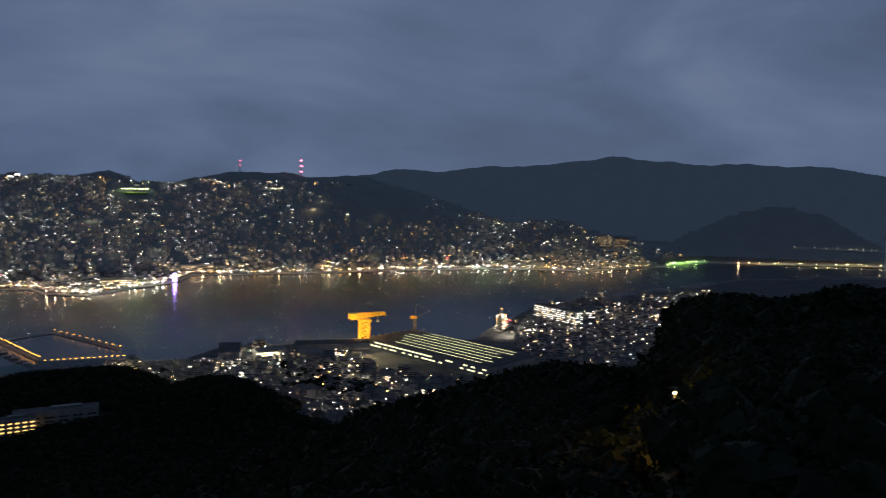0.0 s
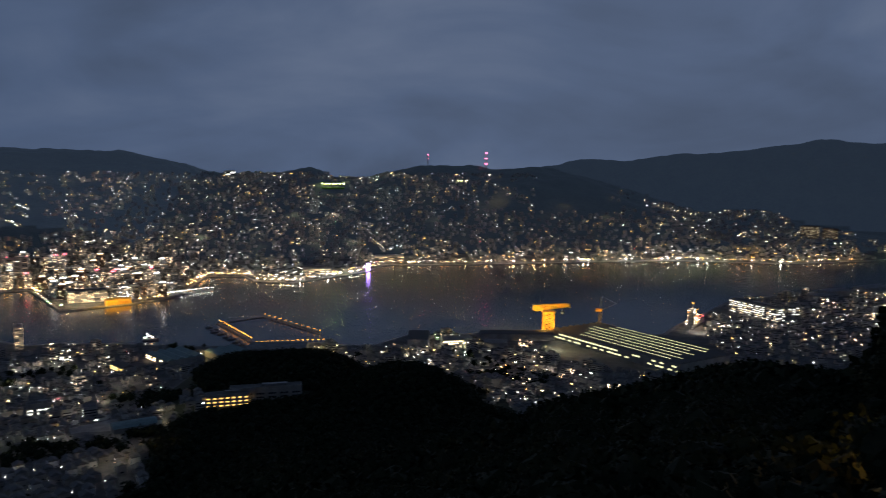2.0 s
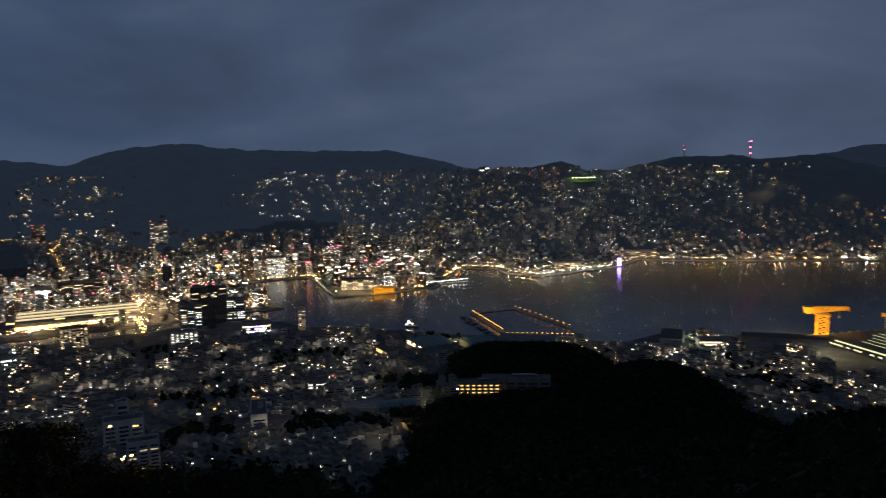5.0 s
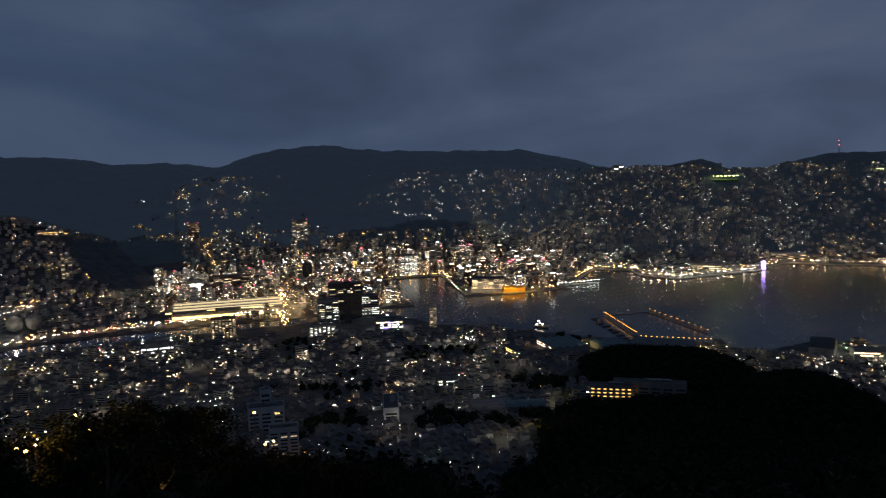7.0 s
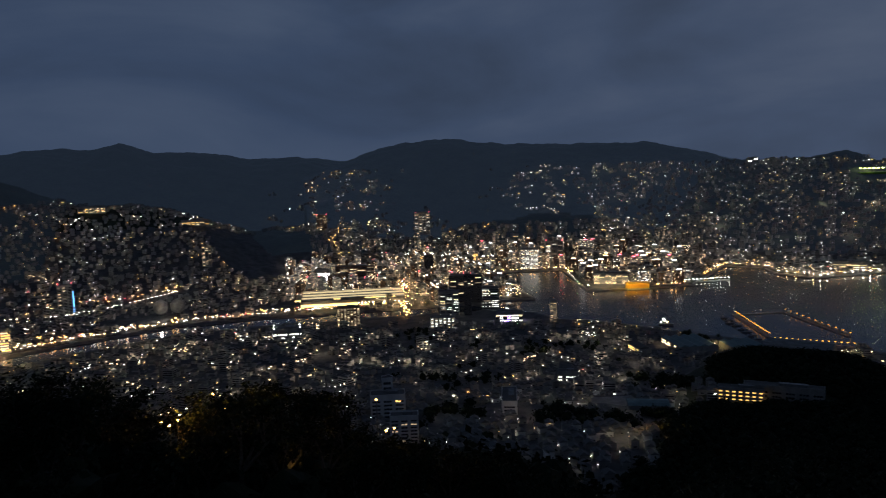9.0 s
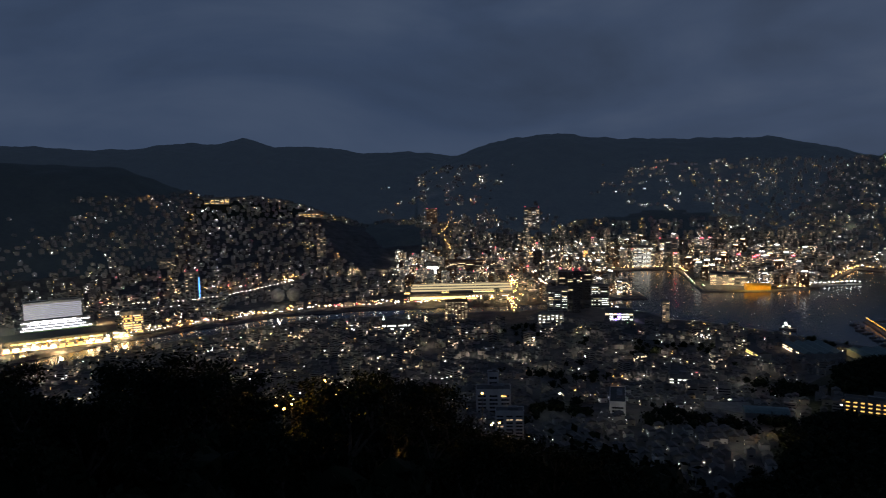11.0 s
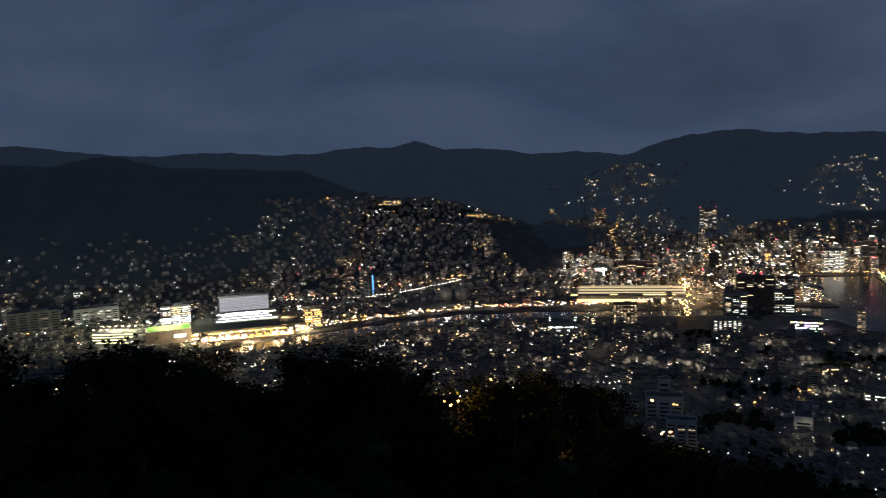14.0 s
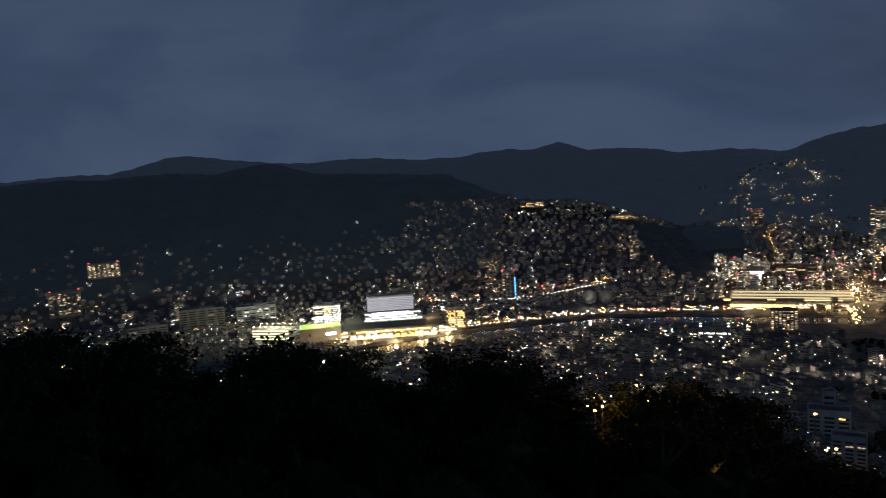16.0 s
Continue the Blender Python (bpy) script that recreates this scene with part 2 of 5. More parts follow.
# ridges: distance, length of the front slope, then bearing and height angle along the crest
RIDGES = [
    (4550, 1500, [-180, 1.5, -125, 1.6, -113, 1.4, -110, 1.7, -107, 1.6, -103, 2.65, -100, 2.5, -97, 2.0, -92.5, 1.7, -90, 1.95, -86.7, 1.68, -82.4, 1.5, -80.3, 1.9, -76.5, 1.85,
                  -74.6, 2.3, -72.4, 1.65, -68.3, 1.5, -66, 0.9, -62.5, 1.05, -60, 0.75, -57, 0.5, -50, 0.2]),
    (4000, 1300, [-62, -0.6, -59.5, 0.4, -56.5, 1.5, -53, 2.0, -51.3, 2.1, -47, 1.5, -43, 1.5, -36.6, 1.4, -33.5, 0.8, -31, 0.0, -28, -0.8]),
    (3800, 1150, [-48, -6, -44, -3.6, -40, -1.9, -34, -0.5, -30.5, -0.1, -27, -0.15, -25, 0.1, -23.8, 0.3, -22, -0.4, -19.5, -0.35, -15.3, 0.58, -12, 0.59, -10.4, 0.2, -7, 0.45, -3, -0.3, 0, -1.3, 4, -2.6, 8, -4.2]),
    (4650, 400, [-12, -0.5, -7, 0.4, -5.4, 0.6, -3.7, 1.0, 0.1, 1.0, 3.9, 1.4, 7.3, 1.6, 12.4, 2.3, 17, 1.9, 24.4, 1.9, 30, 1.8, 60, 1.6, 120, 1.5, 180, 1.5]),
    (4200, 700, [14, -5, 17.3, -3.6, 20.6, -1.7, 23.8, -0.7, 26, -1.1, 28.7, -2.0, 32, -2.4, 40, -3.5]),
    (3800, 700, [-1, -5.5, 2, -4.2, 4.5, -2.9, 7, -2.5, 9.5, -2.7, 12, -3.6, 16, -4.2, 20, -5.5]),
    (3050, 950, [-140, 1.3, -113.4, 1.3, -104.8, 1.44, -99.8, 1.5, -96.6, 1.9, -95, 1.8, -92.2, 1.0, -85.9, 0.7, -82.9, 0.4, -79.6, -1.0, -75.9, -2.3, -72, -4.0]),
    (2900, 850, [-88, -5.5, -83, -3.6, -78, -2.0, -74, -2.1, -70, -3.0, -67, -4.2, -62, -6]),
    (2850, 500, [-70, -5.5, -64.5, -4.4, -61.5, -4.2, -58, -5.2]),
    (3000, 460, [-54, -6, -50, -4.6, -44, -3.6, -39, -4.4, -36, -6]),
]
FAR_RIDGES = [RIDGES[k] for k in (0, 1, 3)]
MID_RIDGES = FAR_RIDGES + [RIDGES[2], RIDGES[4], RIDGES[5]]
NEARER_RIDGES = MID_RIDGES + [RIDGES[6], RIDGES[8], RIDGES[9]]
# crest of the near slope as the deck looks down on it: bearing, height angle of its tree tops, distance
CREST = np.array([-180, -8, 90, -125, -8, 90, -114, -8.2, 90, -111, -8.8, 92, -108.5, -10.2, 92, -104, -10.8, 92, -100, -11.3, 92, -96, -11.2, 92, -91, -11.4, 92, -89.2, -12.4, 94,
                  -87.7, -14.2, 95, -84.5, -13.8, 95, -82, -13.4, 95, -80, -12.5, 95, -77.8, -13.3, 96, -76.2, -14.8, 97, -74.5, -16.8, 98, -72.5, -16.9, 99, -70, -15.9, 100, -67, -15.5, 102,
                  -64.5, -15.7, 104, -62, -16.8, 106, -59.5, -18.1, 108, -57, -19.8, 110, -52, -21.1, 120, -48, -21.4, 130, -40, -24.5, 150, -36, -24.5, 260, -16, -21.5, 420, -10, -19.6, 450, -5, -17.1, 480, 2.3, -15.2, 520, 8.7, -13.3, 560, 15.8, -13.4, 600,
                  17.6, -8.3, 640, 20, -7.5, 660, 25, -7.5, 660, 28.3, -6.3, 680, 60, -6, 680, 180, -8, 90]).reshape(-1, 3)
TREE = 8.0


def crinkle(px, py, size, seed=0.0):
    k = 2 * math.pi / size
    return (np.sin(px * k + 1.3 * np.sin(py * k * 0.7 + seed)) + np.sin(py * k * 1.13 + 1.7 * np.sin(px * k * 0.63 + 2 + seed)) + np.sin((px + py) * k * 1.9 + seed) * 0.5) / 2.5


def land(px, py, only_far=None):
    """Height of the ground above the water, before harbour and river are cut."""
    px, py = np.asarray(px, float), np.asarray(py, float)
    az, dist = np.degrees(np.arctan2(px, py)), np.hypot(px, py)
    z = np.full(px.shape, 3.0)
    for far, front, knots in (only_far or RIDGES):
        k = np.array(knots).reshape(-1, 2)
        top = EYE + far * np.tan(np.radians(np.interp(az, k[:, 0], k[:, 1], left=-12, right=-12)))
        top = top - 9 + 9 * crinkle(px, py, 420, far) + 4 * crinkle(px, py, 130, far)
        rise = smooth((dist - far + front) / front) ** 0.85 * np.where(dist > far, 1 - 0.25 * smooth((dist - far) / 500), 1)
        z = np.maximum(z, 3 + (top - 3) * rise)
    off = np.maximum(gap_to(px, py, np.vstack([SHORE, SHORE[:1]])) - 50, 0)
    z = np.where(dist > 1900, np.minimum(z, 3 + 0.35 * off + 40 * (off / 250) ** 2), z)
    # wooded knoll over the shipyard, with the houses' hollow beside it
    knoll = 52 * np.exp(-(((az + 26.5) / 6.5) ** 4)) * np.exp(-(((dist - 1120) / 150) ** 2))
    knoll = np.maximum(knoll, 40 * np.exp(-(((az + 17) / 6) ** 2)) * np.exp(-(((dist - 1010) / 140) ** 2)))
    foot = 3 + 75 * smooth((1350 - dist) / 750)
    z = np.maximum(z, foot + knoll + 3 * crinkle(px, py, 160))
    e, d0 = np.interp(az, CREST[:, 0], CREST[:, 1]), np.interp(az, CREST[:, 0], CREST[:, 2])
    crest = EYE + d0 * np.tan(np.radians(e)) - TREE
    slope = np.where(dist < d0, 330 + (crest - 330) * dist / d0, 0)
    run = np.clip((dist - d0) / (980 - d0), 0, 1)
    slope = np.where(dist >= d0, 30 + (crest - 30) * (1 - run) ** np.interp(az, [-36, -28, -12, 0], [2.2, 1.3, 1.3, 1.7]), slope)
    slope = np.where(dist > 980, 0, slope)
    return np.maximum(z, slope)


def wet(px, py):
    px, py = np.asarray(px, float), np.asarray(py, float)
    return inside(px, py, SHORE) | (gap_to(px, py, RIVER_LINE) < 42)


def ground_z(x, y):
    return float(land(np.array([x]), np.array([y]))[0])


def on_knoll(px, py):
    """The wooded knoll between the houses and the shipyard."""
    az, dist = np.degrees(np.arctan2(px, py)), np.hypot(px, py)
    sway = 0.9 * crinkle(px, py, 120, 6.0) + 0.5 * crinkle(px, py, 47, 2.0)
    west = np.interp(dist, [600, 860, 940, 1060, 1100, 1300], [-36.5, -35.2, -31.0, -31.5, -33.0, -31.0]) + sway
    east = np.interp(dist, [700, 980, 1060, 1150, 1300], [-9, -11.5, -15, -19.5, -23]) + sway
    return (az > west) & (az < east) & (dist < 1255 + 18 * sway)


def build_ground():
    az = np.radians(np.concatenate([np.arange(-180, -122, 2.0), np.arange(-122, 36, 0.15), np.arange(36, 180, 2.0)]))
    dist = np.concatenate([np.linspace(0.02, 40, 8), np.geomspace(46, 950, 90), np.arange(960, 2300, 9.0), np.arange(2300, 3700, 26.0), np.arange(3700, 4960, 14.0)])
    a, d = np.meshgrid(az, dist)
    px, py = d * np.sin(a), d * np.cos(a)
    z = land(px, py)
    z[wet(px, py)] = -4
    rows, cols = a.shape
    v = np.stack([px.ravel(), py.ravel(), z.ravel()], 1)
    i = np.arange(rows * cols).reshape(rows, cols)
    r = np.roll(i, -1, 1)
    f = np.stack([i[:-1], r[:-1], r[1:], i[1:]], -1)
    faces = f.reshape(-1, 4)
    bearing = np.degrees(np.arctan2(px, py))
    built = (z < 26) | ((d > 1750) & (z < 170) & (bearing > -118) & (bearing < 16)) | ((d > 560) & (d < 1300) & (z < 100) & (bearing > -62) & (bearing < -34) & ~on_knoll(px, py))
    low = built.ravel()[faces[:, 0]].astype(np.int32)
    # tiers of painted haze by distance: 1 nearer, 2 middle, 3 far
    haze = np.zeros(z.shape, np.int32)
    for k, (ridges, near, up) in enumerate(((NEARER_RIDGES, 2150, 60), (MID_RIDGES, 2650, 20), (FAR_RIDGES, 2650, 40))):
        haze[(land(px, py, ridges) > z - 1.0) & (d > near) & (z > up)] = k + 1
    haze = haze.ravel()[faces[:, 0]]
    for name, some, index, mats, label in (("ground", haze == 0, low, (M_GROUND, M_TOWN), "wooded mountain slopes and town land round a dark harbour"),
                                           ("backdrop", haze > 0, haze - 1, (M_NEARER, M_MID, M_FAR), "far wooded ranges with evening haze painted on as a blue glow")):
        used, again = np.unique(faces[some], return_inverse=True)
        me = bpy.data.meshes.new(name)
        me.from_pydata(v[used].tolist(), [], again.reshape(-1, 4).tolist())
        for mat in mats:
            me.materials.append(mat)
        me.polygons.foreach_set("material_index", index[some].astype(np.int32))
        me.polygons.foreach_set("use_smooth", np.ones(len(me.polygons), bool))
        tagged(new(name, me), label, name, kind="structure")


build_ground()


def build_water():
    bm = bmesh.new()
    ring = [bm.verts.new((4940 * math.sin(k * math.pi / 32), 4940 * math.cos(k * math.pi / 32), 0)) for k in range(64)]
    bm.faces.new(list(reversed(ring)))
    me = bpy.data.meshes.new("water")
    bm.to_mesh(me)
    me.materials.append(water_mat)
    tagged(new("water", me), "dark rippled harbour water mirroring the town's lights", "water", kind="structure")


build_water()


def quay(line, closed, name):
    """A stone quay wall along the water's edge, proud of the ground."""
    pts = [Vector((*p, 0)) for p in line]
    sh = Sheet([M_CONCRETE])
    n_ = len(pts)
    for k in range(n_ if closed else n_ - 1):
        a, b = pts[k], pts[(k + 1) % n_]
        d = b - a
        sh.box((a.x + b.x) / 2, (a.y + b.y) / 2, -2, d.length + 5, 9, 5.4, math.atan2(d.y, d.x), 0)
    sh.thing(name, "grey concrete quay wall along the water's edge", "quay", kind="structure")


quay(HARBOUR + INNER, True, "quay")
# ---- the town: zones of houses and blocks ----
rng = random.Random(7)
# bearing from, to, distance from, to, grid, lowest and highest block, share of tall, chance of lights, warmth
ZONES = [
    (-62, -30, 640, 1620, 21, 5, 9, 0.06, 0.72, 0.4),
    (-122, -62, 950, 1800, 21, 5, 10, 0.12, 0.85, 0.52),
    (-24, 4, 880, 1600, 20, 5, 9, 0.05, 0.95, 0.35),
    (6, 19, 1250, 2650, 22, 5, 9, 0.06, 0.7, 0.35),
    (-58, -33, 1780, 2950, 24, 12, 42, 0.55, 0.95, 0.7),
    (-40, -9, 2350, 3800, 23, 6, 12, 0.06, 1.0, 0.3),
    (-10, 9, 2930, 3420, 25, 6, 12, 0.1, 0.7, 0.65),
    (9, 17, 3100, 3600, 30, 6, 14, 0.1, 0.6, 0.35),
    (-86, -52, 1950, 3050, 22, 6, 20, 0.1, 0.55, 0.35),
    (-118, -76, 1780, 2700, 23, 5, 9, 0.08, 0.75, 0.25),
    (-62.5, -56, 2650, 3900, 20, 5, 9, 0.03, 1.5, 0.4),
    (-47, -38, 3150, 3560, 22, 5, 9, 0.03, 2.2, 0.25),
    (1.5, 15, 3150, 3780, 25, 5, 10, 0.06, 0.75, 0.35),
]


KEEP_CLEAR = []  # x, y, radius of the larger things, where no house stands


# ---- parts and things ----
def root(name, x, y, z, turn, label, category, group=""):
    ob = new(name)
    ob.matrix_basis = Matrix.Translation((x, y, z)) @ Matrix.Rotation(turn, 4, "Z")
    return tagged(ob, label, category, group)


def part(name, mesh, parent, m=None, label=""):
    ob = new(name, mesh)
    ob.parent = parent
    if m is not None:
        ob.matrix_basis = m
    return tagged(ob, label) if label else ob


def solid(name, mats, boxes):
    """A mesh of boxes (x, y, z, w, d, h, turn, material)."""
    sh = Sheet(mats)
    for x, y, z, w, d, h, turn, mat in boxes:
        sh.box(x, y, z, w, d, h, turn, mat)
    return sh.mesh(name)


def facing(x, y):
    """The turn at which a block's front looks at the mountain."""
    return math.atan2(y, x) - math.pi / 2


PANE = {}


def pane_mesh(mat, bays=1, kind=0):
    """A window of one or more lights between mullions, standing a little proud of the wall."""
    key = (mat.name, bays, kind)
    if key not in PANE:
        r = random.Random(bays * 7 + kind)
        sh = Sheet([mat, M_GLASS, M_STEEL])
        for k in range(bays):
            a, b = -0.5 + (k + 0.1) / bays, -0.5 + (k + 0.9) / bays
            if bays == 1:
                a, b = -0.5, 0.5
            dark = bays > 2 and r.random() < 0.22
            top = 1 if bays == 1 else r.choice((0.75, 0.9, 1.0, 1.0))
            sh.add([(a, 0, 0), (b, 0, 0), (b, 0, top), (a, 0, top), (a, 0.4, 0), (b, 0.4, 0), (b, 0.4, top), (a, 0.4, top)], [(0, 1, 2, 3), (1, 5, 6, 2), (4, 0, 3, 7), (3, 2, 6, 7), (0, 4, 5, 1)], 1 if dark else 0)
        if bays > 1:
            sh.add([(-0.5, 0.1, -0.06), (0.5, 0.1, -0.06), (0.5, 0.1, 1.04), (-0.5, 0.1, 1.04)], [(0, 1, 2, 3)], 2)
        PANE[key] = sh.mesh("window")
    return PANE[key]


def windows(thing, w, d, h, floor, bay, share, mats, dark=M_GLASS, fill=0.7, tall=0.45, sides=(0, 1, 3), start=1.2):
    """Window by window on the sides of a block; share of them are lit."""
    for side in sides:
        span, half = ((w, d / 2) if side % 2 == 0 else (d, w / 2))
        bays = max(1, round(span / (bay * 1.75)))
        for fl in range(max(1, int((h - start) / floor))):
            for b in range(bays):
                mat = rng.choice(mats) if rng.random() < share else dark
                mat = SOFT.get(mat, mat)
                m = Matrix.Rotation(side * math.pi / 2, 4, "Z") @ Matrix.Translation(((b + 0.5 - bays / 2) * span / bays, -half - 0.15, start + fl * floor))
                part("window", pane_mesh(mat, 1 if fill > 0.96 else min(12, max(1, round(span / bays * fill / 3.0))), rng.randrange(3)), thing, m @ Matrix.Diagonal((span / bays * fill, 1, floor * tall, 1)))


def tower(name, label, x, y, w, d, h, share, mats, floor=3.6, bay=9, turn=None, z=None, wall=M_CONCRETE, group="", fill=0.7, tall=0.45, sides=(0, 1, 3), crown=None, clear=True):
    z = ground_z(x, y) if z is None else z
    turn = facing(x, y) if turn is None else turn
    if clear:
        KEEP_CLEAR.append((x, y, max(w, d) * 0.62))
    t = root(name, x, y, z, turn, label, "building", group)
    part("wall", solid("wall", [wall], [(0, 0, -5, w, d, h + 5, 0, 0)]), t)
    roof = part("roof", solid("roof", [M_ROOF, wall], [(0, 0, h, w - 1, d - 1, 0.4, 0, 0), (0, d / 2 - 0.3, h, w, 0.6, 1.4, 0, 1), (0, 0.3 - d / 2, h, w, 0.6, 1.4, 0, 1),
                                              (w / 2 - 0.3, 0, h, 0.6, d - 1.2, 1.4, 0, 1), (0.3 - w / 2, 0, h, 0.6, d - 1.2, 1.4, 0, 1)]), t)
    part("plant_room", solid("plant_room", [M_STEEL], [(w * 0.12, 0, h + 0.4, w * 0.35, d * 0.45, 3.2, 0, 0)]), roof)
    windows(t, w, d, h, floor, bay, share, mats, fill=fill, tall=tall, sides=sides)
    if crown:
        for k in range(4):
            sx, sy = ((-1, -1), (1, -1), (1, 1), (-1, 1))[k]
            part("roof_light", solid("roof_light", [M_STEEL, crown], [(0, 0, 0, 0.2, 0.2, 2.5, 0, 0), (0, 0, 2.5, 1.6, 1.2, 1.1, 0, 1)]), roof, Matrix.Translation((sx * w * 0.45, sy * d * 0.45, h)))
    return t


def lamp_on(name, x, y, z, colour, watts, radius=3.0, down=False):
    """A lamp's light alone; down narrows it to a cone the water won't mirror."""
    data = bpy.data.lights.new(name, "SPOT" if down else "POINT")
    if down:
        data.spot_size, data.spot_blend = radians(156), 0.25
    data.energy, data.color, data.shadow_soft_size = watts, colour, radius
    ob = new(name, data)
    ob.location = (x, y, z)
    return ob


SOFT = {L_WHITE: L_TW, L_WARM: L_TA, L_DIM: L_TD, L_WHITE2: L_WHITE, L_WARM2: L_WARM}
WARMISH, WHITISH, GOLDEN = [L_WARM, L_WARM, L_DIM, L_WARM2], [L_WHITE, L_WHITE, L_DIM, L_WARM], [L_WARM, L_GOLD]


def build_landmarks():
    # station quarter and the old harbour's head
    tower("apartment_block", "brown apartment block with dim balconies by the river", -1415, 843, 50, 16, 42, 0.75, [L_DIM, L_DIM, L_WARM], 3.0, 4.0, wall=M_BRICK, fill=0.55)
    tower("office_tower", "slim dark glass tower with a red roof lamp", -1321, 1106, 17, 30, 94, 0.05, WHITISH, 4, 6, wall=M_DARKWALL, crown=L_RED)
    tower("office_block", "dark broad office block beside the slim tower", -1440, 1200, 82, 30, 66, 0.18, WARMISH, 4.2, 12, wall=M_DARKWALL)
    tower("office_block", "office block with bright lit floors near the river", -1352, 1076, 46, 26, 54, 0.6, WHITISH, 3.8, 8)
    tower("office_block", "office block with long lit floors at the harbour", -1337, 1190, 40, 26, 50, 0.6, [L_WARM, L_WHITE, L_DIM], 4.4, 14, fill=0.9)
    tower("apartment_block", "low white apartment row with lit stairways", -1248, 974, 53, 14, 25, 0.8, [L_WHITE, L_DIM], 3.0, 5, fill=0.5)
    tower("hotel", "broad hotel with a glowing top floor behind the station", -1958, 1204, 104, 30, 46, 0.45, [L_DIM, L_WARM], 4, 14, fill=0.9, wall=M_BRICK)
    tower("office_tower", "dark office tower with a white lit rooftop", -1882, 1421, 28, 24, 66, 0.06, WARMISH, 4, 7, wall=M_DARKWALL, crown=L_WHITE2)
    tower("apartment_tower", "slim tower with an orange lit stairway", -1900, 1405, 10, 10, 62, 0.95, [L_AMBER_SOFT], 4, 10, fill=0.8, tall=0.8)
    tower("apartment_tower", "slim tower lit orange over its whole height", -1886, 1617, 15, 12, 50, 1.0, [L_AMBER_SOFT], 4, 15, fill=0.9, tall=0.85)
    tower("office_block", "office block with all floors lit at the harbour's head", -1749, 1730, 56, 26, 66, 0.92, [L_WHITE, L_WARM, L_WHITE], 4.2, 8, fill=0.85)
    tower("office_block", "broad office block with lit floors downtown", -1800, 1900, 60, 24, 58, 0.35, WHITISH, 4.2, 10, crown=L_RED)
    tower("apartment_tower", "tall residential tower crowned by red lamps", -2395, 1782, 60, 34, 82, 0.35, [L_WHITE, L_DIM, L_WARM], 3.4, 8, crown=L_RED)
    tower("apartment_tower", "apartment tower with red roof lamps up the valley", *polar(-60.9, 2900), 40, 22, 58, 0.3, [L_DIM, L_WARM], 3.4, 7, wall=M_BRICK, crown=L_RED)
    tower("shop", "low shop with a bright white and violet lit front", -1198, 1120, 58, 26, 22, 0.95, [L_WHITE2, L_WHITE, L_WHITE, L_WARM, L_VIOLET], 5.5, 5, fill=0.85, tall=0.6)
    tower("apartment_tower", "lone slim apartment tower on the near shore", -1118, 1175, 14, 14, 46, 0.6, [L_DIM, L_WARM], 3.0, 5)
    tower("showroom", "round-cornered showroom with bright lit bands", -1405, 690, 58, 30, 20, 0.95, [L_WHITE, L_WHITE2, L_WHITE], 6.5, 8, fill=0.92, tall=0.42, crown=L_WHITE2)
    tower("sign_building", "shop block with a glaring white lit sign", -1985, 1100, 40, 20, 44, 0.9, [L_WHITE2, L_FLOOD], 9, 8, fill=0.9, tall=0.8)
    tower("office_tower", "grey tower with a tall blue light strip", -2034, 407, 34, 30, 76, 0.12, [L_DIM, L_WARM], 3.8, 7, crown=L_RED)
    tower("apartment_tower", "tan apartment tower near the river", -2219, 840, 28, 22, 60, 0.35, [L_DIM, L_WARM], 3.2, 6)
    tower("apartment_tower", "pale apartment tower on the valley's side", -2300, 393, 44, 14, 24, 0.6, [L_WARM, L_DIM], 3, 6)
    # round the stadium
    tower("hotel", "white hotel slab with glowing balconies above the stadium", -1900, 74, 116, 26, 54, 1.0, [L_SLAB], 4.2, 11, fill=0.97, tall=0.6, wall=M_WHITE)
    tower("office_block", "bright lit office block beside the stadium", -1880, -84, 66, 30, 48, 0.85, [L_WARM, L_WHITE, L_WHITE2], 5, 14, fill=0.9, tall=0.6)
    tower("factory_block", "long white works building with rows of lit windows", -2026, -275, 100, 40, 36, 0.5, [L_WHITE, L_DIM, L_DIM], 5, 10, wall=M_WHITE)
    tower("factory_block", "long grey works building near the river", -2003, -410, 112, 50, 44, 0.03, [L_DIM], 6, 14)
    tower("factory_block", "low grey works hall", -1900, -520, 90, 50, 26, 0.08, [L_WARM, L_DIM], 6, 14)
    tower("leisure_building", "tower of amber lit terraces at the stadium", -1702, 214, 42, 30, 46, 0.95, [L_AMBER_SOFT, L_WARM], 5, 10, fill=0.9, tall=0.6)
    tower("apartment_tower", "apartment tower with red roof lamps and amber windows", -2104, -781, 78, 26, 62, 0.5, [L_WARM, L_DIM], 3.2, 6, crown=L_RED)
    tower("apartment_tower", "broad apartment tower glowing amber with red roof lamps", -2280, -730, 86, 24, 38, 0.95, [L_DIM, L_WARM, L_WARM], 3.2, 7, crown=L_RED)
    # far shore and hills
    tower("apartment_tower", "tan apartment tower above the far shore", 740, 3487, 72, 24, 50, 0.55, [L_GOLD, L_DIM], 3.4, 7, wall=M_BRICK)
    tower("apartment_tower", "tan apartment tower above the far shore", 822, 3500, 58, 24, 44, 0.4, [L_GOLD, L_DIM], 3.4, 7, wall=M_BRICK)
    tower("hospital", "white hospital on the hillside with warm lit floors", -2690, 640, 84, 20, 20, 0.75, [L_WARM, L_AMBER_SOFT], 5, 9)
    tower("school", "hillside school with amber lit floors", -2560, 936, 90, 18, 16, 0.8, [L_AMBER_SOFT, L_WARM], 6, 9)
    tower("hotel", "lit hotel at the top of the far hill", -1824, 3219, 42, 20, 20, 0.95, [L_WARM2, L_WHITE2], 8, 12, fill=0.9, tall=0.7)
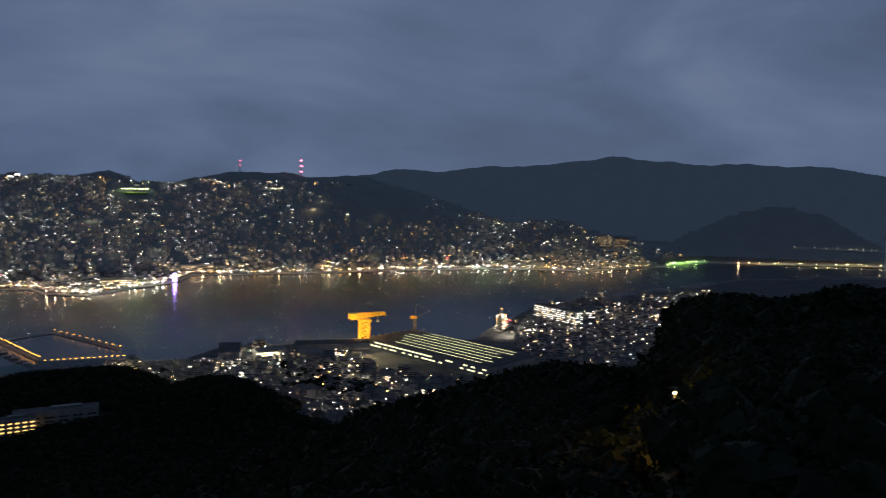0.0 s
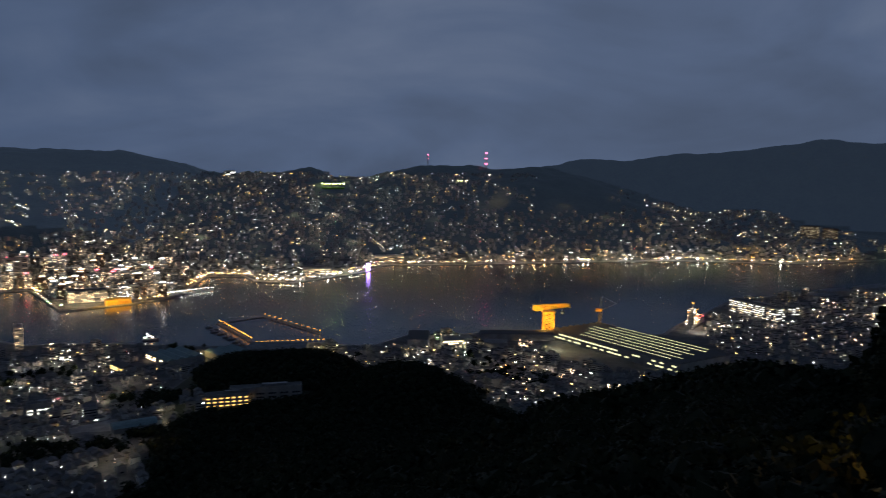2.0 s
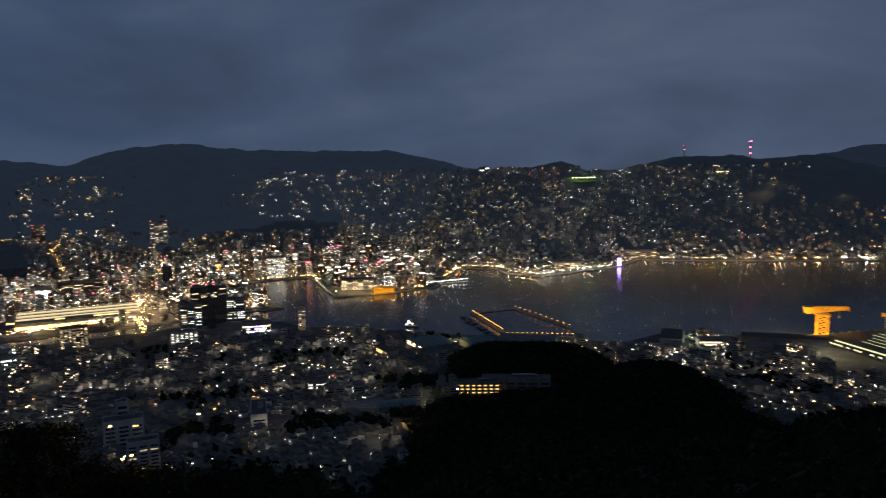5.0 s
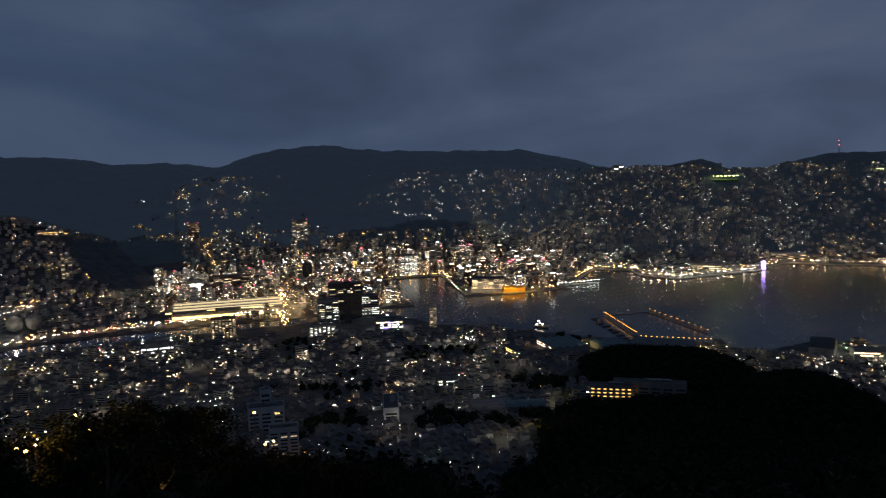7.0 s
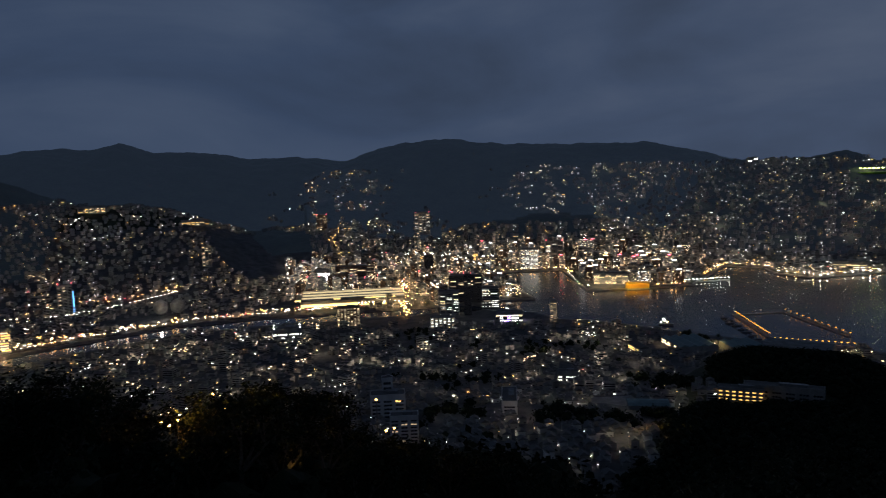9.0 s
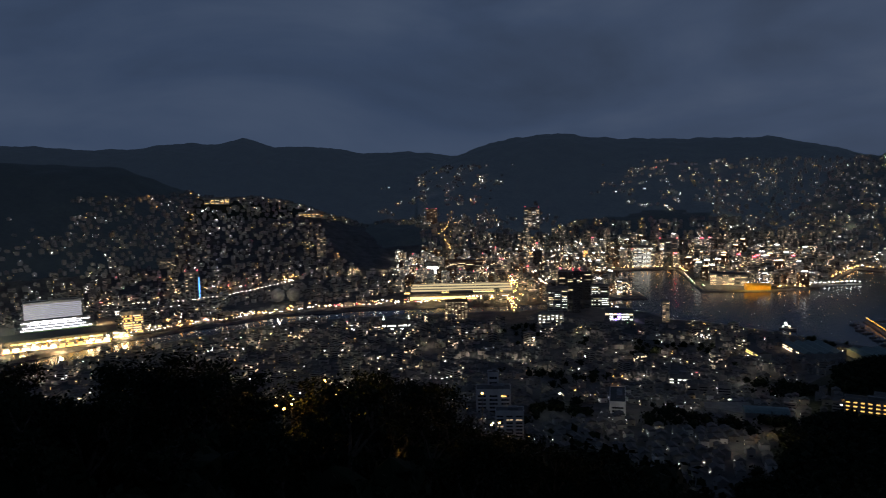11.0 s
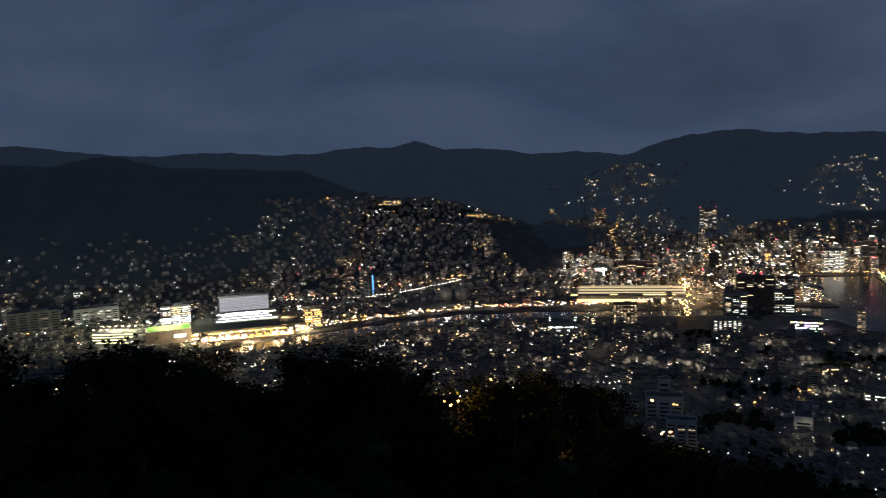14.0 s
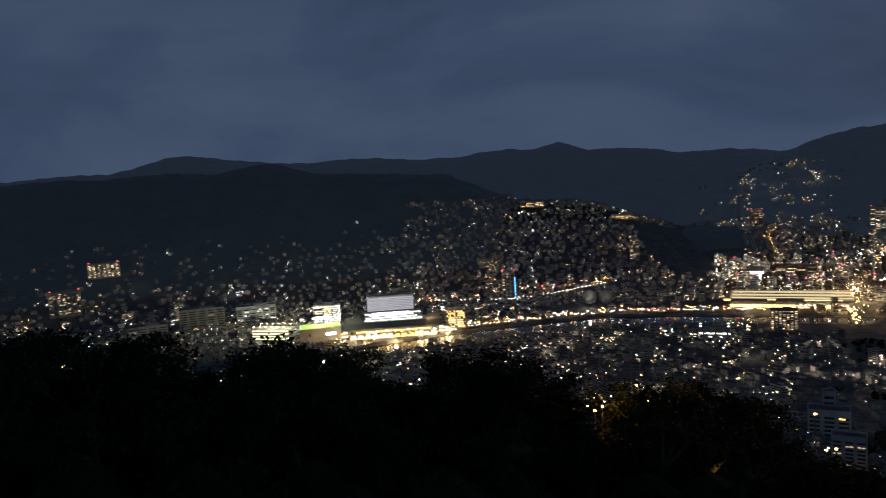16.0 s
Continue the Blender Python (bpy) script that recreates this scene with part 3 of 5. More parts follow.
    tower("office_block", "white lit works office on the dockside with rows of bright windows", 298, 1918, 150, 26, 32, 0.75, [L_WHITE, L_WHITE, L_WARM, L_DIM], 5.0, 4, turn=-0.962, fill=0.6, tall=0.42)
    tower("office_block", "white lit annex of the dockside works", 385, 1935, 24, 20, 30, 0.6, [L_WHITE, L_DIM], 5, 5)
    # the near hollow
    tower("school", "school with three rows of amber lit windows under the woods", -476, 820, 52, 14, 15, 1.0, [L_CLASS], 4.6, 4.2, fill=0.5, tall=0.36, z=56, clear=False)
    tower("school_wing", "long grey roofed school wing", -440, 852, 88, 16, 14, 0.0, WARMISH, 4.6, 9, z=60, clear=False)
    KEEP_CLEAR.extend([(-476 + 9 * k, 820 - 5 * k + s, 9) for k in (-3, -2, -1, 0, 1, 2) for s in (-10, 0, 8)] + [(-440 + 9 * k, 852 + 5 * k, 10) for k in range(-4, 5)])
    tower("clinic", "low building with three bright lit storeys", -758, 826, 30, 16, 14, 1.0, [L_WARM, L_WHITE], 4.4, 30, fill=0.95)
    tower("school", "pale school block in the near hollow", -640, 596, 18, 60, 20, 0.02, WARMISH, 4, 8, wall=M_WHITE)
    tower("school", "pale stepped building among the houses", -714, 473, 40, 22, 27, 0.06, [L_AMBER_SOFT, L_DIM], 4.5, 8, wall=M_WHITE)
    tower("stair_tower", "pale tower on the stepped building", -726, 481, 13, 11, 44, 0.0, WARMISH, 6, 6, wall=M_WHITE, clear=False)
    tower("apartment_block", "pale block among near trees", -600, 416, 28, 15, 30, 0.12, [L_WARM, L_DIM], 3.4, 6, wall=M_WHITE)
    g = root("gymnasium", -540, 726, ground_z(-540, 726), facing(-540, 726) + 0.15, "gymnasium with a pale green curved roof", "building")
    KEEP_CLEAR.append((-540, 726, 34))
    part("wall", solid("wall", [M_CONCRETE], [(0, 0, -4, 46, 22, 11, 0, 0)]), g)
    sh = Sheet([M_TEAL])
    prof = [(-12, 7), (-8, 9.6), (-3, 11), (3, 11), (8, 9.6), (12, 7)]
    sh.add([(s * 24, a, b) for s in (-1, 1) for a, b in prof], [(k, k + 1, k + 7, k + 6) for k in range(5)] + [(5, 4, 3, 2, 1, 0), (6, 7, 8, 9, 10, 11)], 0)
    part("roof", sh.mesh("roof"), g)
    y_ = root("playground", -580, 719, ground_z(-580, 719), facing(-580, 719) + 0.3, "pale sandy school playground with a low kerb", "playground")
    KEEP_CLEAR.append((-580, 719, 34))
    part("court", solid("court", [M_CONCRETE], [(0, 0, -6, 56, 62, 6.6, 0, 0)]), y_)
    part("kerb", solid("kerb", [M_STEEL], [(0, -31.2, -6, 57, 0.4, 7.4, 0, 0), (0, 31.2, -6, 57, 0.4, 7.4, 0, 0), (-28.2, 0, -6, 0.4, 62, 7.4, 0, 0), (28.2, 0, -6, 0.4, 62, 7.4, 0, 0)]), y_)
    # blue strip of the grey tower
    t = root("light_strip", -2018, 420, 3, facing(-2018, 420), "tall blue light strip on a tower's corner", "sign")
    part("strip", solid("strip", [L_BLUE, M_STEEL], [(0, 0, 22, 6, 1, 40, 0, 0), (0, 0, 8, 6, 1, 10, 0, 0), (0, 1, 0, 7, 1, 66, 0, 1)]), t)


def build_station():
    turn = math.atan2(1058 - 840, -1509 + 1638)
    st = root("station", -1650, 1000, 3, turn, "long railway station with glowing canopies over its platforms", "station")
    KEEP_CLEAR.extend([(-1650 + k * 0.51, 1000 + k * 0.86, 75) for k in (-130, -80, -30, 20, 70, 120)])
    part("hall", solid("hall", [M_CONCRETE], [(0, 10, -3, 262, 90, 20, 0, 0)]), st)
    # canopies and bands emit: lamplight through and under the roofs, put into the material
    for k in range(3):
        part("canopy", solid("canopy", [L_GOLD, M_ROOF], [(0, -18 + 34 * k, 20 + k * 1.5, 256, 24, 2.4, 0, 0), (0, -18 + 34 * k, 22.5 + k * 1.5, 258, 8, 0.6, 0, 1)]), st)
    for k in range(26):
        part("canopy_lamp", solid("canopy_lamp", [L_WARM2], [(0, 0, 0, 2.2, 1.2, 1.0, 0, 0)]), st, Matrix.Translation((-125 + 10 * k, 12, 22.4)))
    part("viaduct", solid("viaduct", [M_CONCRETE], [(-60, -52, 0, 140, 16, 18, 0, 0), (68, -46, 0, 108, 16, 16, 0, 0)]), st)
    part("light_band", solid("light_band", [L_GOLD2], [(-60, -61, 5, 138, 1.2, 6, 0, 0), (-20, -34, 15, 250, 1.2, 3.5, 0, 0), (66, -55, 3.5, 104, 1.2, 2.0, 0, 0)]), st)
    for k in range(11):
        part("wall_lamp", solid("wall_lamp", [L_WARM2], [(0, 0, 0, 3.2, 1.2, 2.4, 0, 0)]), st, Matrix.Translation((20 + 9.3 * k, -56, 8)))
    part("gable", solid("gable", [M_ROOF], [(-2, -50, 18, 60, 20, 5, 0, 0), (-90, -50, 18, 80, 18, 3, 0, 0)]), st)
    for px, py in ((-1560, 850), (-1470, 1010), (-1620, 1150)):
        lamp_on("plaza_lamp", px, py, 22, (1.0, 0.62, 0.25), 40000)


def build_stadium():
    st = root("stadium", -1700, 70, 3, facing(-1700, 70), "stadium with a dark roof over amber lit terraces", "stadium")
    KEEP_CLEAR.extend([(-1700, -10, 75), (-1700, 80, 90), (-1700, 160, 75), (-1790, 70, 90)])
    part("podium", solid("podium", [M_CONCRETE], [(0, 0, -3, 200, 110, 15, 0, 0), (0, 6, 12, 180, 90, 8, 0, 0)]), st)
    # amber light on the terraces is put into glowing bands
    for s in range(3):
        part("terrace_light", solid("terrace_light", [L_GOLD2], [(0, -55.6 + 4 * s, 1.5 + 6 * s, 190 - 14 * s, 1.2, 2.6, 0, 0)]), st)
    for k in range(15):
        part("pillar", solid("pillar", [M_CONCRETE], [(0, 0, 0, 2.4, 2.4, 22, 0, 0)]), st, Matrix.Translation((-96 + 13.7 * k, -57, 0)))
    for k in range(12):
        part("window", pane_mesh(rng.choice((L_WARM2, L_WARM, L_AMBER_SOFT))), st, Matrix.Translation((-88 + 16 * k, -58.5, 3)) @ Matrix.Diagonal((9, 1, 6, 1)))
    sh = Sheet([M_ROOF])
    prof = [(-62, 22), (-30, 30), (-28, 31.5), (-62, 24)]
    sh.add([(s * 108, a, b) for s in (-1, 1) for a, b in prof], [(0, 1, 5, 4), (1, 2, 6, 5), (2, 3, 7, 6), (3, 0, 4, 7), (3, 2, 1, 0), (4, 5, 6, 7)], 0)
    part("roof", sh.mesh("roof"), st)
    for s in (-1, 1):
        part("end_roof", solid("end_roof", [M_ROOF], [(s * 92, 20, 26, 34, 80, 4, 0, 0)]), st)
    part("pitch", solid("pitch", [M_GREEN], [(0, 20, 20.2, 120, 66, 0.3, 0, 0)]), st)
    # floodlight on the stand fronts is painted as white emission
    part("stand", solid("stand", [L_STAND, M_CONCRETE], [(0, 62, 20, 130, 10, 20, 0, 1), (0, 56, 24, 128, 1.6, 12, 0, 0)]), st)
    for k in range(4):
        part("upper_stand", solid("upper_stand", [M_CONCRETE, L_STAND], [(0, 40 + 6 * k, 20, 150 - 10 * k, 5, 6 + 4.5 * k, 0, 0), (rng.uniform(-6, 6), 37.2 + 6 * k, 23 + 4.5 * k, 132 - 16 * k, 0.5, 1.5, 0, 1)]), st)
    for k in range(34):
        lit = rng.choice((L_WARM2, L_AMBER2, L_AMBER2, L_LAMPW, L_GOLD2))
        part("terrace_lamp", solid("terrace_lamp", [lit], [(0, 0, 0, rng.uniform(1.5, 7), 1.2, rng.uniform(1, 2.6), 0, 0)]), st, Matrix.Translation((rng.uniform(-92, 96), -58.8 + rng.uniform(0, 0.5), rng.uniform(1, 17))))
    for s_, n_ in ((-1, 5), (1, 7)):
        for k in range(n_):
            part("end_stair", solid("end_stair", [M_CONCRETE, L_AMBER2 if k % 2 else L_WARM2], [(s_ * (106 + 5 * k), -30 + 4 * k, -3, 9, 26, 22 - 2.4 * k, 0, 0), (s_ * (106 + 5 * k), -43.8 + 4 * k, 14 - 2.4 * k, 8, 0.8, 2.2, 0, 1), (s_ * (106 + 5 * k), -43.8 + 4 * k, 6 - 1.2 * k, 8, 0.8, 1.6, 0, 1)]), st)
    for px, py, pz, w_ in ((-1690, 150, 42, 60000), (-1600, 140, 14, 90000), (-1606, 70, 12, 90000), (-1612, 0, 12, 90000), (-1622, -52, 16, 90000), (-1650, 190, 16, 90000)):
        lamp_on("stadium_lamp", px, py, pz, (1.0, 0.64, 0.28), w_, 3)
    a = root("arena", -1690, -93, 3, facing(-1690, -93), "grey arena with a green lit practice pitch on its roof", "building")
    KEEP_CLEAR.append((-1690, -93, 60))
    part("wall", solid("wall", [M_CONCRETE], [(0, 0, -3, 90, 60, 33, 0, 0)]), a)
    part("roof_pitch", solid("roof_pitch", [M_GREEN], [(0, 0, 30, 84, 52, 0.5, 0, 0)]), a)
    part("sign", solid("sign", [L_WHITE], [(22, -30.6, 14, 22, 0.8, 6, 0, 0)]), a)
    for k in range(4):
        part("floodlight", solid("floodlight", [M_STEEL, L_FLOOD], [(0, 0, 0, 0.5, 0.5, 12, 0, 0), (0, 0, 12, 3, 1, 1.6, 0, 1)]), a, Matrix.Translation((-40 + 27 * k, 28, 30)))
    lamp_on("pitch_lamp", -1700, -93, 58, (0.95, 1.0, 0.7), 420000)
    c = root("car_park", -1738, -199, 3, facing(-1738, -199) - 0.5, "multi-storey car park with lit decks and roof lamps", "car park")
    KEEP_CLEAR.append((-1738, -199, 60))
    for k in range(5):
        part("deck", solid("deck", [M_CONCRETE], [(0, 0, 6 * k, 92, 44, 1.2, 0, 0)]), c)
        if k < 4:
            part("deck_light", solid("deck_light", [L_DECK], [(0, -20, 6 * k + 2.6, 88, 1, 2.2, 0, 0)]), c)
    part("core", solid("core", [M_CONCRETE], [(0, 6, -3, 86, 26, 28, 0, 0)]), c)
    for k in range(12):
        part("roof_lamp", solid("roof_lamp", [M_STEEL, L_WARM2], [(0, 0, 0, 0.4, 0.4, 6, 0, 0), (0, 0, 6, 2.4, 1.6, 1.2, 0, 1)]), c, Matrix.Translation((-42 + 15 * (k % 6), -18 + 36 * (k // 6), 25)))
    lamp_on("car_park_lamp", -1738, -199, 48, (1.0, 0.95, 0.55), 220000)


def build_gas_holders():
    KEEP_CLEAR.append((-1800, 590, 45))
    # unseen fill lamp, added so the grey holders show against the dark
    lamp_on("gas_works_lamp", -1795, 560, 34, (1, 0.95, 0.8), 26000)
    for dx in (-20, 18):
        x, y = -1844 + dx * 0.3, 598 + dx
        g = root("gas_holder", x, y, 3, facing(x, y), "grey spherical gas holder on legs", "gas holder", "gas holders by the river")
        KEEP_CLEAR.append((x, y, 32))
        bm = bmesh.new()
        bmesh.ops.create_uvsphere(bm, u_segments=32, v_segments=16, radius=17.5, matrix=Matrix.Translation((0, 0, 21)))
        me = bpy.data.meshes.new("tank")
        bm.to_mesh(me)
        me.polygons.foreach_set("use_smooth", [True] * len(me.polygons))
        me.materials.append(M_CONCRETE)
        part("tank", me, g)
        for k in range(10):
            a = k * math.pi / 5
            part("leg", solid("leg", [M_STEEL], [(0, 0, -2, 1, 1, 23, 0, 0)]), g, Matrix.Translation((15 * math.cos(a), 15 * math.sin(a), 0)))
        part("catwalk", solid("catwalk", [M_STEEL], [(0, 0, 38, 6, 6, 1.4, 0, 0)]), g)


def beam(sh, a, b, t, mat=0):
    """A straight steel member of square section from a to b."""
    a, b = Vector(a), Vector(b)
    d = (b - a).normalized()
    u = d.cross(Vector((0, 0, 1))) if abs(d.z) < 0.95 else Vector((1, 0, 0))
    u.normalize()
    w = d.cross(u)
    v = [tuple(p + u * i * t / 2 + w * j * t / 2) for p in (a, b) for i, j in ((-1, -1), (1, -1), (1, 1), (-1, 1))]
    sh.add(v, [(0, 1, 5, 4), (1, 2, 6, 5), (2, 3, 7, 6), (3, 0, 4, 7), (3, 2, 1, 0), (4, 5, 6, 7)], mat)


def lattice(sh, w, d, h, steps, t):
    c = [(-w / 2, -d / 2), (w / 2, -d / 2), (w / 2, d / 2), (-w / 2, d / 2)]
    for x, y in c:
        beam(sh, (x, y, 0), (x, y, h), t)
    for k in range(steps):
        z0, z1 = h * k / steps, h * (k + 1) / steps
        for i in range(4):
            (x0, y0), (x1, y1) = c[i], c[(i + 1) % 4]
            beam(sh, (x0, y0, z1), (x1, y1, z1), t * 0.7)
            beam(sh, (x0, y0, z0), (x1, y1, z1), t * 0.6)
            beam(sh, (x1, y1, z0), (x0, y0, z1), t * 0.6)


def build_cranes():
    x, y = -166, 1618
    g = root("hammerhead_crane", x, y, 3, facing(x, y) + 0.25, "old hammerhead crane floodlit amber on the shipyard quay", "crane")
    sh = Sheet([M_ORANGE])
    lattice(sh, 19, 19, 40, 4, 2.3)
    part("tower", sh.mesh("tower"), g)
    part("turntable", solid("turntable", [M_ORANGE], [(0, 0, 40, 26, 22, 4, 0, 0)]), g)
    sh = Sheet([M_ORANGE])
    for s in (-5, 5):
        beam(sh, (-30, s, 45), (46, s, 54), 2.6)
        beam(sh, (-30, s, 56), (46, s, 57), 2.6)
        for k in range(9):
            a, b = -30 + 76 * k / 9, -30 + 76 * (k + 1) / 9
            beam(sh, (a, s, 45 + 9 * k / 9), (b, s, 56 + (k + 1) / 9), 1.6)
            beam(sh, (a, s, 45 + 9 * k / 9), (a, s, 56 + k / 9), 1.6)
    beam(sh, (46, -5, 51), (46, 5, 51), 2)
    jib = part("jib", sh.mesh("jib"), g)
    part("engine_house", solid("engine_house", [M_ORANGE, M_ROOF], [(-26, 0, 46, 16, 12, 11, 0, 0), (-26, 0, 57, 17, 13, 1, 0, 1)]), g)
    part("hook_block", solid("hook_block", [M_STEEL], [(30, 0, 40, 1, 1, 10, 0, 0), (30, 0, 36, 4, 3, 4, 0, 0)]), jib)
    for dx, dy, h in ((-40, -45, 8), (40, -48, 8), (0, -55, 30), (-70, -30, 40)):
        lamp_on("crane_floodlight", x + dx, y + dy, h, (1.0, 0.56, 0.10), 110000, 1.2)
    x, y = -58, 1650
    g = root("jib_crane", x, y, 3, facing(x, y), "slim grey jib crane on the shipyard quay", "crane")
    sh = Sheet([M_STEEL])
    lattice(sh, 6, 6, 42, 6, 1.0)
    part("tower", sh.mesh("tower"), g)
    part("cab", solid("cab", [M_ORANGE], [(-3, 0, 42, 14, 8, 6, 0, 0)]), g)
    sh = Sheet([M_STEEL])
    beam(sh, (4, -2, 46), (34, 0, 60), 1.2)
    beam(sh, (0, 0, 48), (3, 0, 74), 1.6)
    beam(sh, (3, 0, 74), (34, 0, 60), 0.5)
    part("jib", sh.mesh("jib"), g)
    lamp_on("jib_crane_lamp", x - 6, y - 18, 52, (1.0, 0.5, 0.1), 6000, 1.0)


def shed(name, label, x, y, w, d, h, turn, bays, roofmat, lit=None, strips=0):
    """A long hall of saw-tooth or ridged bays."""
    g = root(name, x, y, 3, turn, label, "shed", "sheds on the near shore")
    KEEP_CLEAR.append((x, y, max(w, d) * 0.5))
    KEEP_CLEAR.extend([(x + s * math.cos(turn) * w * 0.32, y + s * math.sin(turn) * w * 0.32, max(d, w * 0.3) * 0.6) for s in (-1, 1)])
    part("wall", solid("wall", [M_CONCRETE], [(0, 0, -3, w, d, h + 3, 0, 0)]), g)
    for k in range(bays):
        y0, y1 = -d / 2 + d * k / bays, -d / 2 + d * (k + 1) / bays
        sh = Sheet([roofmat])
        ym, top = y0 + (y1 - y0) * 0.5, h + (y1 - y0) * 0.22
        sh.add([(s * w / 2, a, b) for s in (-1, 1) for a, b in ((y0, h), (ym, top), (y1, h))], [(0, 1, 4, 3), (1, 2, 5, 4), (0, 2, 1), (3, 4, 5)], 0)
        part("roof_bay", sh.mesh("roof_bay"), g)
        if strips:
            part("skylight", solid("skylight", [lit], [(w * rng.uniform(-0.06, 0.08), ym - (y1 - y0) * 0.12, top - 1.0, w * rng.uniform(0.55, 0.85), 0.6, 0.5, 0, 0)]), g)
    if lit:
        n_ = max(3, int(w / 9))
        for k in range(n_):
            for up in (0.25, 0.6):
                if rng.random() < (0.85 if k < 0.55 * n_ else 0.3):
                    part("window", pane_mesh(lit), g, Matrix.Translation((-w / 2 + (k + 0.5) * w / n_, -d / 2 - 0.2, h * up)) @ Matrix.Diagonal((w / n_ * 0.96, 1, h * 0.14, 1)))
    return g


def build_shipyard():
    turn = math.atan2(1415 - 1648, 183 + 56)
    shed("shipyard_hall", "long dark shipyard hall with glowing skylight strips", 16, 1470, 330, 130, 20, turn, 7, M_ROOF, L_SHED, 1)
    shed("shipyard_shed", "grey shipyard shed along the quay", -220, 1520, 150, 34, 13, 0.25, 2, M_ROOF)
    shed("shipyard_shed", "grey shipyard shed with a lit end", -330, 1445, 60, 30, 12, 0.5, 2, M_CONCRETE, L_WARM)
    shed("shipyard_shed", "low pale workshop with a ridged roof", -250, 1440, 46, 26, 11, 0.2, 2, M_CONCRETE)
    shed("shipyard_shed", "dark dock shed beside the quay", -400, 1420, 40, 60, 16, 0.2, 1, M_ROOF)
    shed("market_shed", "dark fish market roof with lit loading strip", -790, 1185, 84, 70, 11, -0.55, 4, M_TEAL, L_WARM)
    shed("market_shed", "dark fish market hall on the shore", -715, 1235, 52, 62, 11, -0.55, 3, M_TEAL)
    shed("market_shed", "long market hall with pale ribbed roofs", -640, 1290, 110, 54, 12, 0.30, 6, M_CONCRETE)
    shed("market_shed", "market hall with a lit loading edge", -835, 1100, 46, 24, 9, -0.5, 1, M_ROOF, L_GOLD2)
    for cx, cy, w_, d_, t_ in ((560, 2300, 90, 34, 0.6), (680, 2400, 110, 40, 0.7), (820, 2500, 70, 40, 0.5), (500, 2200, 60, 30, 0.4), (900, 2590, 120, 40, 0.8)):
        shed("dock_shed", "grey dock shed on the headland", cx, cy, w_, d_, 16, t_, 2, M_CONCRETE)
    for px, py, c, w_ in ((-560, 1300, (1, 0.8, 0.45), 16000), (-752, 1205, (1, 0.75, 0.3), 9000), (-130, 1440, (0.95, 1, 0.6), 12000), (-300, 1400, (1, 0.85, 0.5), 30000), (150, 1690, (1, 0.9, 0.7), 26000), (420, 1960, (1, 0.8, 0.5), 20000)):
        lamp_on("yard_lamp", px, py, 22, c, w_, 2, True)
    for cx, cy in ((-490, 1290), (-520, 1310), (-455, 1330)):
        tower("ferry_office", "low quayside office with lit windows", cx, cy, 22, 12, 10, 0.9, [L_WARM, L_WARM2, L_WHITE], 4.5, 5)


def pier(name, label, a, b, wide, lamp, step, both=False):
    ax, ay, bx, by = *a, *b
    ln, turn = math.hypot(bx - ax, by - ay), math.atan2(by - ay, bx - ax)
    g = root(name, (ax + bx) / 2, (ay + by) / 2, 0, turn, label, "pier", "floating piers")
    part("deck", solid("deck", [M_CONCRETE], [(0, 0, -1, ln, wide, 2.6, 0, 0)]), g)
    k = 0
    while k * step < ln:
        part("lamp", solid("lamp", [M_STEEL, lamp], [(0, 0, 0, 0.4, 0.4, 6, 0, 0), (0, 0, 6, 2.4, 1.6, 1.0, 0, 1)]), g, Matrix.Translation((-ln / 2 + 3 + k * step, wide * 0.3, 1.6)))
        k += 1
    return g


def build_piers():
    pier("floating_pier", "floating pier with a row of amber lamps", (-894, 1509), (-735, 1362), 10, L_AMBER2, 11)
    pier("floating_pier", "dark floating pier with few lamps", (-894, 1509), (-833, 1606), 8, L_DIM, 60)
    pier("floating_pier", "floating pier with spaced amber lamps", (-833, 1606), (-633, 1468), 8, L_AMBER2, 24)
    pier("floating_pier", "floating pier lit by a band of amber lamps", (-712, 1336), (-585, 1392), 8, L_AMBER2, 10)
    pier("ferry_pier", "ferry pier with white lamps", (-1240, 1800), (-1164, 1940), 14, L_WHITE2, 12)
    for k in range(9):
        x, y = -880 + 22 * k + rng.uniform(-4, 4), 1480 - 19 * k + rng.uniform(-4, 4)
        boat(x - 12, y - 14, rng.uniform(18, 26), rng.uniform(0.3, 1.0), M_STEEL)
        boat(-822 + 21 * k, 1610 - 15 * k, rng.uniform(18, 28), rng.uniform(2.2, 2.8), M_STEEL)
    boat(-1384, 1594, 46, 2.4, M_WHITE, L_GREEN)
    for k in range(7):
        boat(-1420 - 30 * k, 1600 + 25 * k, rng.uniform(24, 38), 2.4, M_CONCRETE, rng.choice((L_GREEN, L_GREEN, L_WHITE, L_WARM2)))


